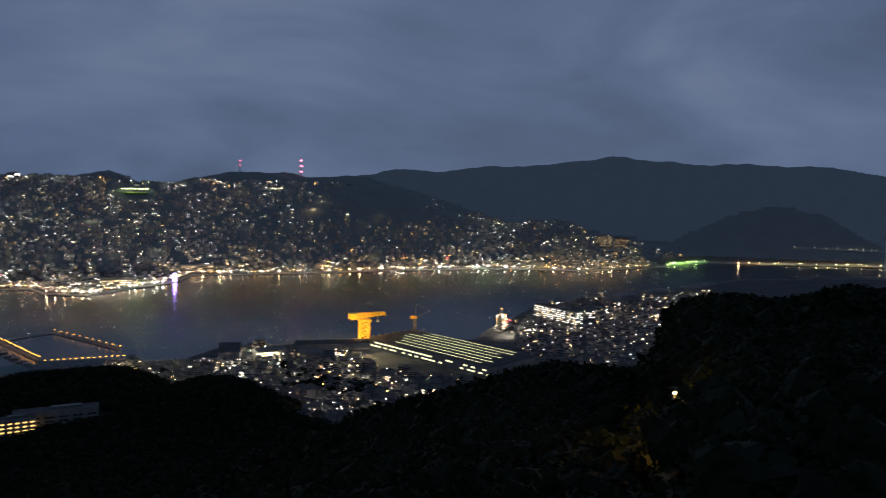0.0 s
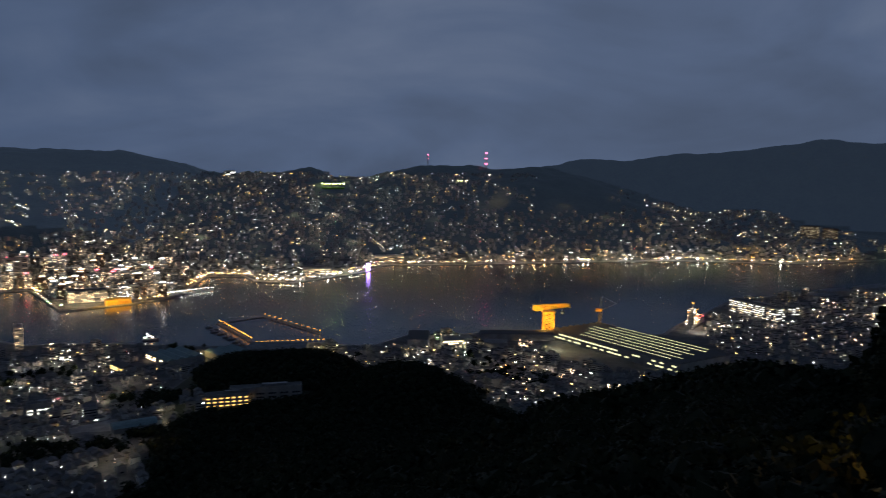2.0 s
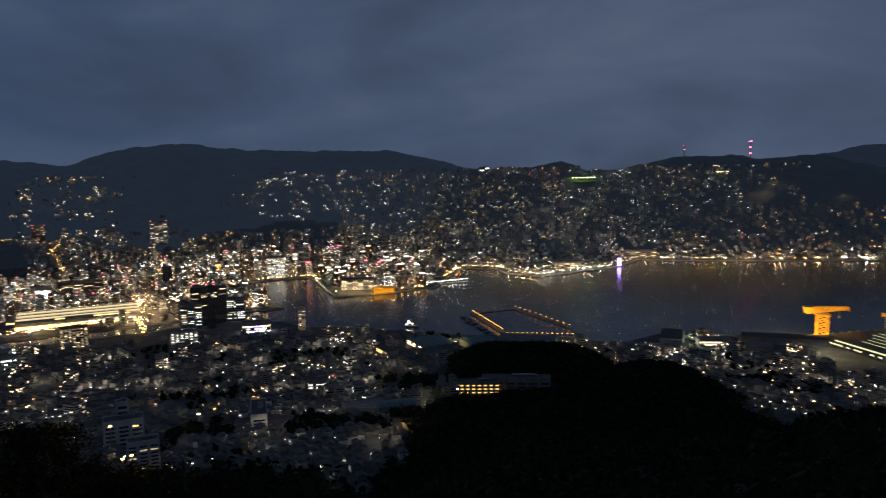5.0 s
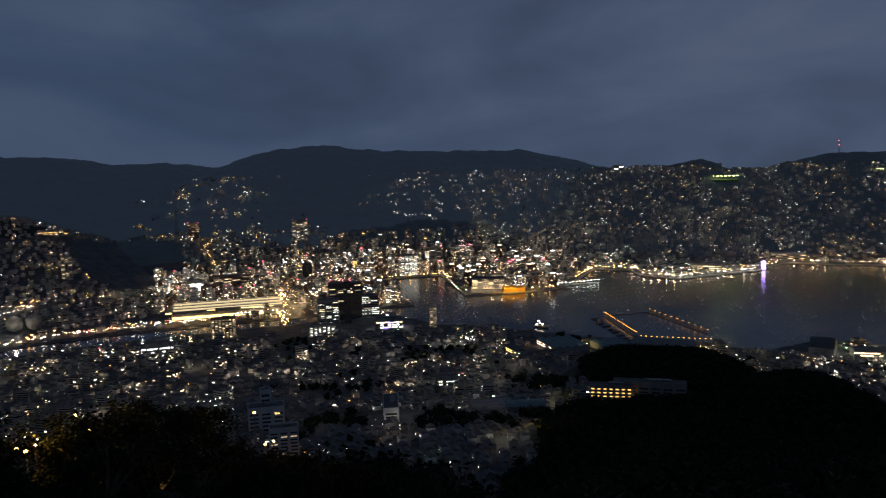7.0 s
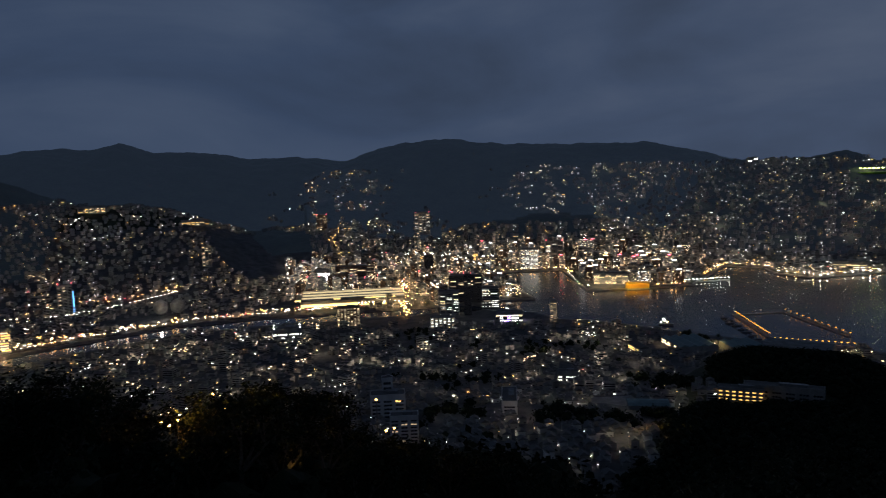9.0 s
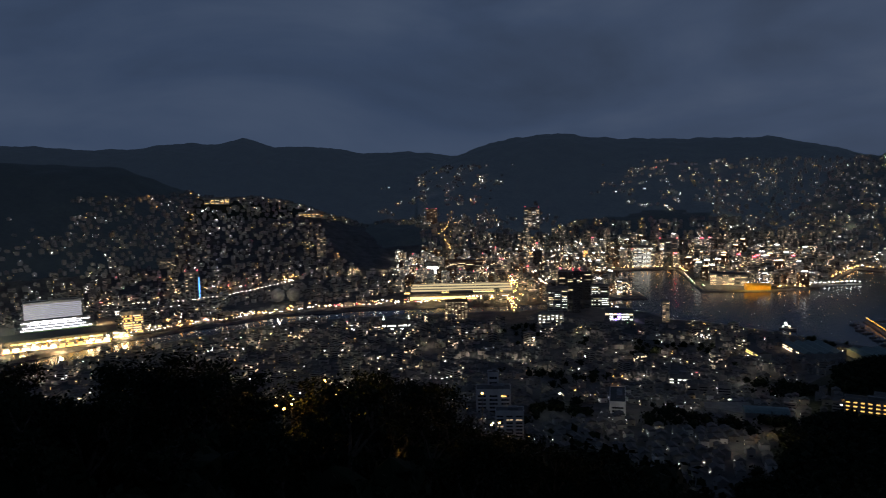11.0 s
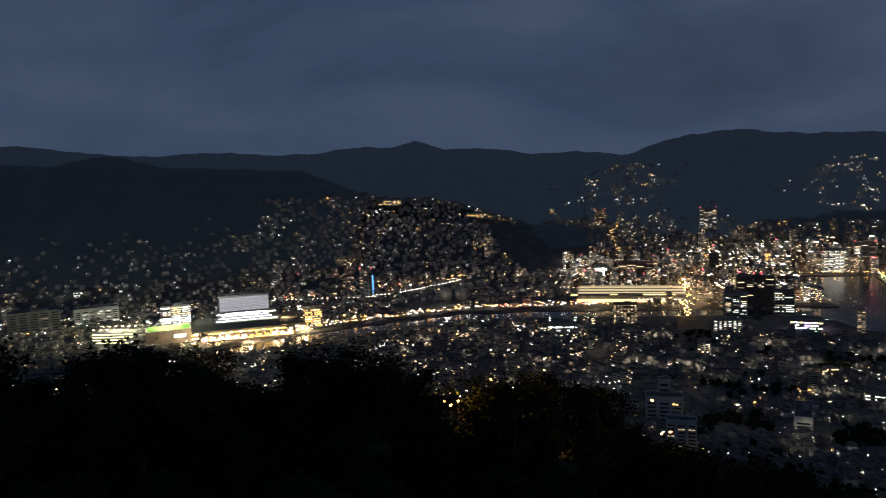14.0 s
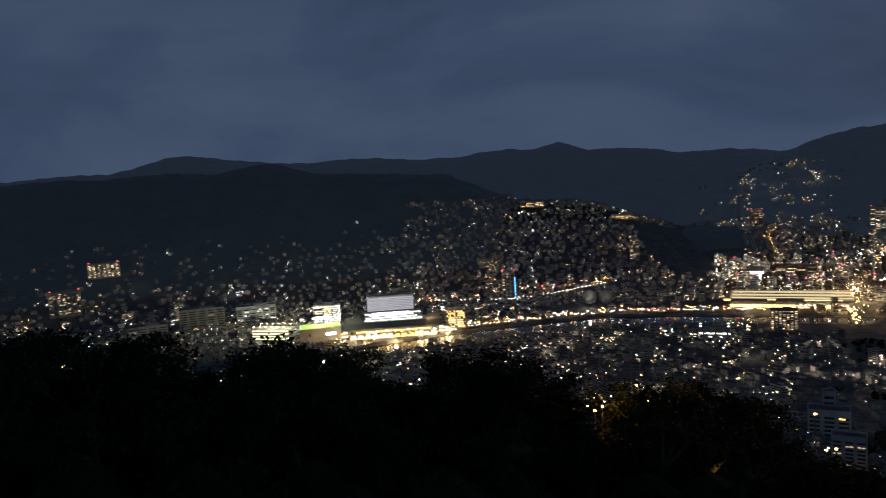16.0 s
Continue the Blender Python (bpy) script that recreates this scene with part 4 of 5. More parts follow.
def boat(x, y, ln, turn, mat, lit=None):
    g = root("fishing_boat", x, y, 0, turn, "moored fishing boat with a wheelhouse and mast", "boat", "boats at the piers")
    w = ln * 0.24
    sh = Sheet([mat])
    sh.add([(-ln / 2, -w / 2, 2.2), (ln * 0.25, -w / 2, 2.4), (ln / 2, 0, 3.6), (ln * 0.25, w / 2, 2.4), (-ln / 2, w / 2, 2.2),
            (-ln / 2, -w * 0.35, -0.6), (ln * 0.2, -w * 0.3, -0.6), (ln * 0.4, 0, -0.6), (ln * 0.2, w * 0.3, -0.6), (-ln / 2, w * 0.35, -0.6)],
           [(0, 1, 6, 5), (1, 2, 7, 6), (2, 3, 8, 7), (3, 4, 9, 8), (4, 0, 5, 9), (4, 3, 2, 1, 0)], 0)
    part("hull", sh.mesh("hull"), g)
    part("wheelhouse", solid("wheelhouse", [M_WHITE], [(-ln * 0.15, 0, 2.2, ln * 0.22, w * 0.6, 3.2, 0, 0)]), g)
    part("mast", solid("mast", [M_STEEL], [(-ln * 0.02, 0, 2.2, 0.3, 0.3, 8, 0, 0)]), g)
    if lit:
        part("deck_lamp", solid("deck_lamp", [lit], [(0, 0, 5, ln * 0.25, 1.2, 1.0, 0, 0)]), g)


def build_ship():
    x, y = 150, 1765
    g = root("ship", x, y, 0, facing(x, y) + 1.25, "ship under repair with a brightly lit superstructure", "ship")
    ln, w = 110, 18
    sh = Sheet([M_STEEL])
    sh.add([(-ln / 2, -w / 2, 9), (ln * 0.3, -w / 2, 9), (ln / 2, 0, 12), (ln * 0.3, w / 2, 9), (-ln / 2, w / 2, 9),
            (-ln / 2, -w * 0.42, -1), (ln * 0.28, -w * 0.4, -1), (ln * 0.44, 0, -1), (ln * 0.28, w * 0.4, -1), (-ln / 2, w * 0.42, -1)],
           [(0, 1, 6, 5), (1, 2, 7, 6), (2, 3, 8, 7), (3, 4, 9, 8), (4, 0, 5, 9), (4, 3, 2, 1, 0)], 0)
    part("hull", sh.mesh("hull"), g)
    for k in range(6):
        house = part("deck_house", solid("deck_house", [M_STEEL], [(-24 - k, 0, 9 + 6 * k, 30 - 3 * k, 15 - k, 5.6, 0, 0)]), g)
        for j in range(6):
            lit = rng.choice((L_WHITE2, L_WARM2, L_AMBER2, L_AMBER2, L_RED if k == 2 else L_WARM2))
            part("deck_lamp", solid("deck_lamp", [lit], [(0, 0, 0, rng.uniform(1.2, 3.4), 1.2, 1.0, 0, 0)]), house, Matrix.Translation((-38 + 6 * j + rng.uniform(-2, 2), (-1) ** j * (8 - k / 2), 12 + 6 * k + rng.uniform(-1.5, 1.5))))
    part("mast", solid("mast", [M_STEEL, L_AMBER2], [(-26, 0, 45, 1.2, 1.2, 14, 0, 0), (-26, 0, 56, 3, 2, 2, 0, 1)]), g)
    for k in range(5):
        part("derrick", solid("derrick", [M_STEEL, rng.choice((L_AMBER2, L_RED))], [(0, 0, 9, 1.0, 1.0, 12, 0, 0), (0, 0, 20, 1.6, 1.6, 1.2, 0, 1)]), g, Matrix.Translation((-4 + 11 * k, (-1) ** k * 4, 0)))
    lamp_on("ship_lamp", x - 10, y - 20, 50, (1, 0.75, 0.5), 9000)
    x, y = -938, 1324
    g = root("workboat", x, y, 0, 0.3, "small workboat with glaring white deck lamps", "boat")
    sh = Sheet([M_STEEL])
    sh.add([(-16, -5, 3), (9, -5, 3.4), (17, 0, 5), (9, 5, 3.4), (-16, 5, 3), (-16, -4, -1), (8, -4, -1), (14, 0, -1), (8, 4, -1), (-16, 4, -1)],
           [(0, 1, 6, 5), (1, 2, 7, 6), (2, 3, 8, 7), (3, 4, 9, 8), (4, 0, 5, 9), (4, 3, 2, 1, 0)], 0)
    part("hull", sh.mesh("hull"), g)
    part("wheelhouse", solid("wheelhouse", [M_WHITE, M_GLASS], [(-2, 0, 3, 9, 7, 5.5, 0, 0), (-2, -3.6, 6, 8, 0.2, 1.4, 0, 1)]), g)
    part("mast", solid("mast", [M_STEEL], [(-2, 0, 8.5, 0.5, 0.5, 9, 0, 0)]), g)
    for px, pz, lit in ((-9, 6, L_WHITE2), (-2, 10, L_WHITE2), (4, 7, L_WARM2), (-5, 13, L_WHITE2)):
        part("deck_lamp", solid("deck_lamp", [lit], [(px, -4, pz, 2.4, 0.8, 1.4, 0, 0)]), g)


def lamp_row(name, label, a, b, step, mat, group, size=1.2, z=None, jitter=0.0):
    """Street lamps along a line, each on its post."""
    ln = math.hypot(b[0] - a[0], b[1] - a[1])
    for k in range(int(ln / step) + 1):
        q = min(1, max(0, (k + (rng.uniform(-0.45, 0.45) if jitter else 0)) * step / ln))
        s_ = size * (rng.choice((0.5, 0.7, 1.0, 1.0)) if jitter else 1)
        x, y = a[0] + (b[0] - a[0]) * q + rng.uniform(-jitter, jitter), a[1] + (b[1] - a[1]) * q + rng.uniform(-jitter, jitter)
        g = root(name, x, y, ground_z(x, y) if z is None else z, 0, label, "street lamp", group)
        post = part("post", solid("post", [M_STEEL], [(0, 0, -0.5, 0.25, 0.25, 7.5, 0, 0), (0.7, 0, 7, 1.6, 0.16, 0.16, 0, 0)]), g)
        part("head", solid("head", [mat], [(1.2, 0, 6.4, s_ * 1.3, s_, s_ * 0.6, 0, 0)]), post)


def build_roads():
    lines = [((-1678, 218), (-1700, 400)), ((-1700, 400), (-1712, 586)), ((-1712, 586), (-1645, 801)), ((-1640, 60), (-1678, 218)),
             ((-1821, 1294), (-1604, 1107)), ((-1604, 1107), (-1390, 985)), ((-2073, 158), (-2001, 406)), ((-2001, 406), (-2060, 700))]
    for (x0, y0), (x1, y1) in lines:
        ln = math.hypot(x1 - x0, y1 - y0)
        sh = Sheet([M_ASPHALT])
        sh.box((x0 + x1) / 2, (y0 + y1) / 2, 1.0, ln + 12, 15, 3.0 + 0.02 * (ln % 7), math.atan2(y1 - y0, x1 - x0), 0)
        sh.thing("road", "asphalt road lined by street lamps", "road", kind="structure")
        KEEP_CLEAR.extend([(x0 + (x1 - x0) * k / 6, y0 + (y1 - y0) * k / 6, 19) for k in range(7)])
    for a, b in lines[:4]:
        lamp_row("street_lamp", "tall street lamp with a white head on the river road", a, b, 15, L_LAMPW, "lamps along the river road", 1.4, None, 3)
    for a, b in lines[4:6]:
        lamp_row("street_lamp", "tall street lamp with an amber head on the avenue", a, b, 7, L_LAMPA, "lamps along the avenue", 1.8, None, 9)
    for a, b in lines[6:]:
        lamp_row("street_lamp", "tall street lamp with a white head on the raised road", a, b, 12, L_LAMPW, "lamps along the raised road", 1.5)
    for (a0, d0), (a1, d1) in (((-59.2, 2480), (-60.2, 2700)), ((-60.2, 2700), (-59.6, 2900)), ((-59.6, 2900), (-57.4, 3050)), ((-60.4, 2950), (-61.6, 3300)), ((-61.6, 3300), (-60.8, 3600)), ((-60.8, 3600), (-57.6, 3500))):
        lamp_row("street_lamp", "street lamp with an amber head on the valley road", polar(a0, d0), polar(a1, d1), 14 if d0 < 2900 else 26, L_LAMPA if d0 < 2900 else L_LAMPW, "lamps along the valley road", 1.7 if d0 < 2900 else 0.9, None, 9)
    lamp_row("promenade_lamp", "promenade lamp with a white globe", (-1009, 2123), (-876, 2412), 30, L_WHITE3, "lamps along the promenade", 1.9, 3, 3)
    lamp_row("promenade_lamp", "promenade lamp with a white globe", (-1124, 2130), (-1012, 2126), 26, L_WARM3, "lamps along the promenade", 1.8, 3)
    for a, b in (((-867, 2645), (-464, 2785)), ((-464, 2785), (-181, 2922)), ((-181, 2922), (177, 3082)), ((177, 3082), (583, 3094)), ((583, 3094), (896, 3270))):
        lamp_row("quay_lamp", "bright quay lamp on the far shore", a, b, 62, rng.choice((L_WHITE3, L_WARM3)), "lamps along the far shore", 2.4, 3, 12)
    lamp_row("quay_lamp", "bright quay lamp on the headland", (1380, 3540), (2150, 3560), 52, L_WARM3, "lamps along the headland", 2.2, 3, 6)
    lamp_row("quay_lamp", "green tinted quay lamp", (1000, 3365), (1230, 3575), 34, L_GREEN3, "green quay lamps", 2.2, 3, 8)
    for k in range(8):
        f0 = k / 8
        lamp_row("park_lamp", "small park lamp on the harbour park's terraces", (-1723 + 380 * f0, 1550 - 211 * f0), (-1760 + 360 * f0, 1430 - 195 * f0), 24, L_WARM, "lamps in the harbour park", 1.6, 3)
    for a, b in (((-1764, 1625), (-1660, 1800)), ((-1660, 1800), (-1560, 1722)), ((-1329, 2190), (-1260, 1960)), ((-1240, 1700), (-1200, 1800)), ((-1329, 2195), (-1207, 2215))):
        lamp_row("quay_lamp", "amber quay lamp on the old wharf", a, b, 16, L_LAMPA, "lamps along the old wharf", 2.0, 3, 5)


def build_waterfront():
    """Lamps, signs and shop fronts crowding behind the far quays."""
    sh = Sheet(CITY)
    for (x0, y0), (x1, y1) in zip(HARBOUR[24:], HARBOUR[25:] + INNER[:8]):
        ln = math.hypot(x1 - x0, y1 - y0)
        for _ in range(int(ln / 5.5)):
            f_ = rng.random()
            x, y = x0 + (x1 - x0) * f_, y0 + (y1 - y0) * f_
            k = 1 + (14 + abs(rng.gauss(0, 75))) / math.hypot(x, y)
            x, y = x * k, y * k
            if bool(wet(np.array([x]), np.array([y]))[0]):
                continue
            z = ground_z(x, y)
            s_ = rng.choice((0.7, 0.9, 1.2, 1.6))
            sh.box(x, y, z - 1, 0.25, 0.25, 7, 0, 1)
            sh.box(x, y, z + 6, s_ * 1.8, s_, s_ * 0.7, rng.uniform(0, 3), rng.choice((AMBER, AMBER, AMBER, WARM2, WARM2, WHITE2, WHITE2, WARM, RED if rng.random() < 0.3 else WARM)))
    for (x0, y0), (x1, y1), n_ in (((-1600, -60), (-1680, 218), 90), ((-1680, 218), (-1712, 586), 90), ((-1712, 586), (-1645, 801), 60), ((-1645, 801), (-1500, 1090), 90), ((-1830, 1300), (-1400, 990), 110), ((-2080, 150), (-2060, 720), 80)):
        for _ in range(n_):
            f_ = rng.random()
            x, y = x0 + (x1 - x0) * f_ - abs(rng.gauss(0, 30)), y0 + (y1 - y0) * f_ + rng.gauss(0, 14)
            if bool(wet(np.array([x]), np.array([y]))[0]):
                continue
            z, s_ = ground_z(x, y), rng.choice((0.7, 0.9, 1.2, 1.7))
            sh.box(x, y, z - 1, 0.25, 0.25, 7, 0, 1)
            sh.box(x, y, z + 6, s_ * 1.8, s_, s_ * 0.7, rng.uniform(0, 3), rng.choice((AMBER, AMBER, AMBER, AMBER, WARM2, WARM2, WHITE2, WARM, RED)))
    sh.thing("waterfront_lamps", "crowded amber and white lamps behind the quays", "lamps", kind="stuff")


def build_wharf():
    d = root("wharf_hall", -1262, 1652, 3, facing(-1262, 1652) + 0.3, "wharf hall floodlit in orange beside the water", "building")
    KEEP_CLEAR.extend([(-1262, 1652, 50), (-1355, 1640, 55)])
    part("wall", solid("wall", [M_ORANGE], [(0, 0, -3, 60, 20, 14, 0, 0)]), d)
    sh = Sheet([M_ORANGE])
    prof = [(-11, 11), (-7, 15), (0, 17), (7, 15), (11, 11)]
    sh.add([(s * 31, a, b) for s in (-1, 1) for a, b in prof], [(k, k + 1, k + 6, k + 5) for k in range(4)] + [(4, 3, 2, 1, 0), (5, 6, 7, 8, 9)], 0)
    part("roof", sh.mesh("roof"), d)
    for dx in (-30, 0, 30):
        lamp_on("wharf_floodlight", -1262 + 14 + dx * 0.78, 1652 - 22 + dx * 0.6, 24, (1, 0.56, 0.1), 26000, 1.5, True)
    tower("mall", "broad wharf mall with rows of lit decks", -1365, 1668, 92, 40, 30, 0.9, [L_DIM, L_WARM, L_WARM], 3.4, 9, fill=0.95, tall=0.35)
    tower("terminal", "low ferry terminal with bright lit windows", -1285, 1850, 60, 20, 12, 0.95, [L_WHITE, L_WARM2], 5, 7)
    tower("museum", "broad low museum with warm lit floors by the park", -1010, 2330, 90, 40, 24, 0.8, [L_WARM, L_GOLD], 6, 10, fill=0.9)
    tower("museum", "broad lit hall near the far wharf", -880, 2700, 110, 30, 20, 0.6, [L_WARM, L_GOLD], 6, 10, fill=0.9)
    v = root("light_tower", -868, 2440, 3, 0, "slender tower glowing violet at the pier's end", "tower")
    part("shaft", solid("shaft", [L_VIOLET, M_STEEL], [(0, 0, 0, 8, 8, 26, 0, 0), (0, 0, 26, 3, 3, 6, 0, 1)]), v)


def inside_knoll(x, y):
    """Wooded knolls, where neither houses nor street lamps stand."""
    az, dist = math.degrees(math.atan2(x, y)), math.hypot(x, y)
    return ((az + 65.3) / 3.6) ** 2 + ((dist - 2620) / 340) ** 2 < 1 or bool(on_knoll(np.array([x]), np.array([y]))[0])


def build_street_fill():
    """Unseen fill lamps over each quarter, added to brighten house fronts like street light."""
    r = random.Random(21)
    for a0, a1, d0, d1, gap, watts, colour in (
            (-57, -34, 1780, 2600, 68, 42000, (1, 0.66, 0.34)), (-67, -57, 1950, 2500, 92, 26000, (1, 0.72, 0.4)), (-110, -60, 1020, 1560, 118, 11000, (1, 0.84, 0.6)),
            (-60, -33, 680, 1500, 112, 8000, (1, 0.86, 0.66)), (-23, 3, 1030, 1500, 110, 9000, (1, 0.9, 0.7)), (-40, -10, 2450, 3200, 200, 12000, (1, 0.8, 0.56)),
            (-116, -67, 1820, 2450, 200, 1400, (1, 0.86, 0.68)), (-10, 10, 2960, 3350, 190, 12000, (1, 0.68, 0.38))):
        for y in range(-1200, 3600, gap):
            for x in range(-2800, 1100, gap):
                px, py = x + r.uniform(-0.35, 0.35) * gap, y + r.uniform(-0.35, 0.35) * gap
                az, dist = math.degrees(math.atan2(px, py)), math.hypot(px, py)
                if a0 < az < a1 and d0 < dist < d1 and not wet(np.array([px, px + 18, px - 18]), np.array([py, py - 18, py - 18])).any() and not inside_knoll(px, py):
                    # no lamp body; downtown ones hang 30 m up to reach roofs and fronts
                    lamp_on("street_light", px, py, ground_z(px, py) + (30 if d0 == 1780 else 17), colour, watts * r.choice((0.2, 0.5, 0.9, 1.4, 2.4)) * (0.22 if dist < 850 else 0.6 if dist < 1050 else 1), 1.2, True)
                    KEEP_CLEAR.append((px, py, 11))


def build_far_things():
    for x, y, h, n_ in ((-704, 3724, 75, 3), (-987, 3659, 58, 2)):
        z = ground_z(x, y) - 2
        g = root("radio_mast", x, y, z, 0.4, "red and white lattice mast with red lamps on the far hill", "mast", "masts on the far hill")
        sh = Sheet([M_STEEL])
        lattice(sh, 5, 5, h, 8, 0.7)
        frame_ = part("lattice", sh.mesh("lattice"), g)
        for k in range(n_):
            part("mast_lamp", solid("mast_lamp", [L_MAST], [(0, 0, 0, 7 if n_ == 3 else 3, 7 if n_ == 3 else 3, 4 if n_ == 3 else 2, 0, 0)]), frame_, Matrix.Translation((0, 0, h - 2 - k * h * 0.36)))
    f = root("sports_field", -1334, 3209, ground_z(-1334, 3209), facing(-1334, 3209), "floodlit green sports field on the hillside", "field")
    KEEP_CLEAR.append((-1334, 3209, 90))
    part("turf", solid("turf", [M_GREEN], [(0, 0, -6, 150, 70, 8, 0, 0)]), f)
    for k in range(10):
        part("floodlight", solid("floodlight", [M_STEEL, L_LIME], [(0, 0, 0, 0.6, 0.6, 14, 0, 0), (0, 0, 14, 7, 2, 3, 0, 1)]), f, Matrix.Translation((-72 + 16 * k, 30, 2)))
    lamp_on("field_lamp", -1334, 3209, f.location.z + 36, (0.9, 1, 0.35), 60000, 3, True)
    x, y = -733, 3346
    s = root("hill_school", x, y, ground_z(x, y), facing(x, y), "lit school rows on the far hill", "building")
    for k in range(4):
        part("wing", solid("wing", [M_WALL], [(-20 + 14 * k, 12 * k, -5, 46, 10, 15, 0, 0)]), s)
        for j in range(5):
            part("window", pane_mesh(L_LIME if k == 0 else L_WARM2), s, Matrix.Translation((-38 + 14 * k + 9 * j, 12 * k - 5.3, 4)) @ Matrix.Diagonal((5, 1, 2.5, 1)))
    # cable-stayed bridge at the harbour's mouth
    b = root("cable_bridge", 1990, 3390, 0, math.atan2(-170, 320), "long cable-stayed bridge with lamps along its deck", "bridge")
    part("deck", solid("deck", [M_CONCRETE], [(0, 0, 78, 760, 18, 4, 0, 0)]), b)
    for sx in (0, 330):
        for sy in (-10, 10):
            part("pylon", solid("pylon", [M_WHITE], [(sx, sy, -4, 7, 5, 196, 0, 0)]), b)
        part("crossbeam", solid("crossbeam", [M_WHITE], [(sx, 0, 182, 5, 16, 5, 0, 0), (sx, 0, 70, 5, 16, 5, 0, 0)]), b)
        part("beacon", solid("beacon", [L_WARM2], [(sx, 0, 192, 8, 12, 4, 0, 0)]), b)
        for k in range(1, 7):
            for side in (-1, 1):
                sh = Sheet([M_STEEL])
                beam(sh, (sx, 0, 184 - 8 * k), (sx + side * 25 * k, 0, 82), 0.6)
                part("stay", sh.mesh("stay"), b)
    for k in range(30):
        part("deck_lamp", solid("deck_lamp", [M_STEEL, L_WARM2], [(0, 0, 0, 0.4, 0.4, 8, 0, 0), (0, 0, 8, 1.6, 1, 0.8, 0, 1)]), b, Matrix.Translation((-375 + 26 * k, 0, 82)))


rng = random.Random(11)
build_landmarks()
build_station()
build_stadium()
build_gas_holders()
build_cranes()
build_shipyard()
build_piers()
build_ship()
build_roads()
build_wharf()
build_waterfront()
build_far_things()
build_street_fill()


def block_kind(k):
    """One of a dozen kinds of downtown block, its window rows floor by floor."""
    r = random.Random(100 + k)
    w, d, h = r.uniform(14, 26), r.uniform(12, 18), r.uniform(20, 44)
    t = root("city_block", 0, 0, -900, 0, r.choice(("tan", "grey", "pale", "brown")) + " mid-rise block with %s lit windows" % r.choice(("a few", "scattered warm", "scattered white", "many")), "building", "mid-rise blocks downtown")
    wall = r.choice((M_WALL, M_CONCRETE, M_BRICK, M_WHITE))
    part("wall", solid("wall", [wall], [(0, 0, -6, w, d, h + 6, 0, 0)]), t)
    part("roof", solid("roof", [M_ROOF, wall], [(0, 0, h, w, d, 0.8, 0, 0), (w * 0.2, 0, h + 0.8, w * 0.3, d * 0.4, 3, 0, 1)]), t)
    if r.random() < 0.45:
        part("roof_sign", solid("roof_sign", [r.choice((L_RED, L_WHITE, L_WARM, L_AMBER_SOFT, L_BLUE)), M_STEEL], [(0, -d * 0.4, h + 2, w * 0.55, 0.6, 3.0, 0, 0), (0, -d * 0.36, h, w * 0.5, 0.3, 5, 0, 1)]), t)
    share, mats = r.choice((0.12, 0.2, 0.32, 0.55)), r.choice(([WARM, WARM, DIM, DIM, GOLD], [WHITE, DIM, DIM, WHITE, WARM], [WARM, GOLD, DIM]))
    sh = Sheet(CITY)
    for fl in range(int(h / 3.6)):
        for side in range(4):
            span = w if side % 2 == 0 else d
            n_ = int(span / 3.4)
            for b in range(n_):
                sh.pane(0, 0, 0, w, d, 0, side, (b + 0.5 - n_ / 2) * span / n_, fl * 3.6 + 1.1, span / n_ * 0.65, 1.6, r.choice(mats) if r.random() < share else 2)
    tagged(part("glazing", sh.mesh("glazing"), t), kind="stuff")
    return t, max(w, d)


def build_blocks():
    kinds = [block_kind(k) for k in range(12)]
    used = set()
    placed = 0
    while placed < 290:
        az, dist = (rng.uniform(-57, -34), rng.uniform(1800, 2700)) if rng.random() < 0.84 else (rng.uniform(-63.5, -56), rng.uniform(1980, 2500))
        x, y = polar(az, dist)
        if any((x - cx) ** 2 + (y - cy) ** 2 < (r + 14) ** 2 for cx, cy, r in KEEP_CLEAR) or wet(np.array([x, x + 25, x - 25, x, x]), np.array([y, y, y, y + 25, y - 25])).any():
            continue
        z = ground_z(x, y)
        if z > 60:
            continue
        k = rng.randrange(12)
        m = Matrix.Translation((x, y, z)) @ Matrix.Rotation(0.6 * math.sin(x / 260) + 0.5 * math.cos(y / 310), 4, "Z")
        if k in used:
            copy_thing(kinds[k][0], m)
        else:
            kinds[k][0].matrix_basis = m
            used.add(k)
        KEEP_CLEAR.append((x, y, kinds[k][1] * 0.62))
        placed += 1
    for k in range(12):
        if k not in used:
            for o in (*kinds[k][0].children_recursive, kinds[k][0]):
                bpy.data.objects.remove(o)


build_blocks()
rng = random.Random(7)


def pick_light(warm):
    r = rng.random()
    if r < 0.012:
        return RED
    if r < 0.016:
        return GREEN
    if r < 0.03 + 0.97 * warm:
        return rng.choice((WARM, WARM, WARM2, AMBER, AMBER, DIM))
    return rng.choice((WHITE, WHITE, WHITE2, DIM))


def pick_window(warm):
    return rng.choice((WARM, WARM, DIM, DIM, GOLD)) if rng.random() < warm + 0.1 else rng.choice((WHITE, WHITE, DIM, DIM, WARM))


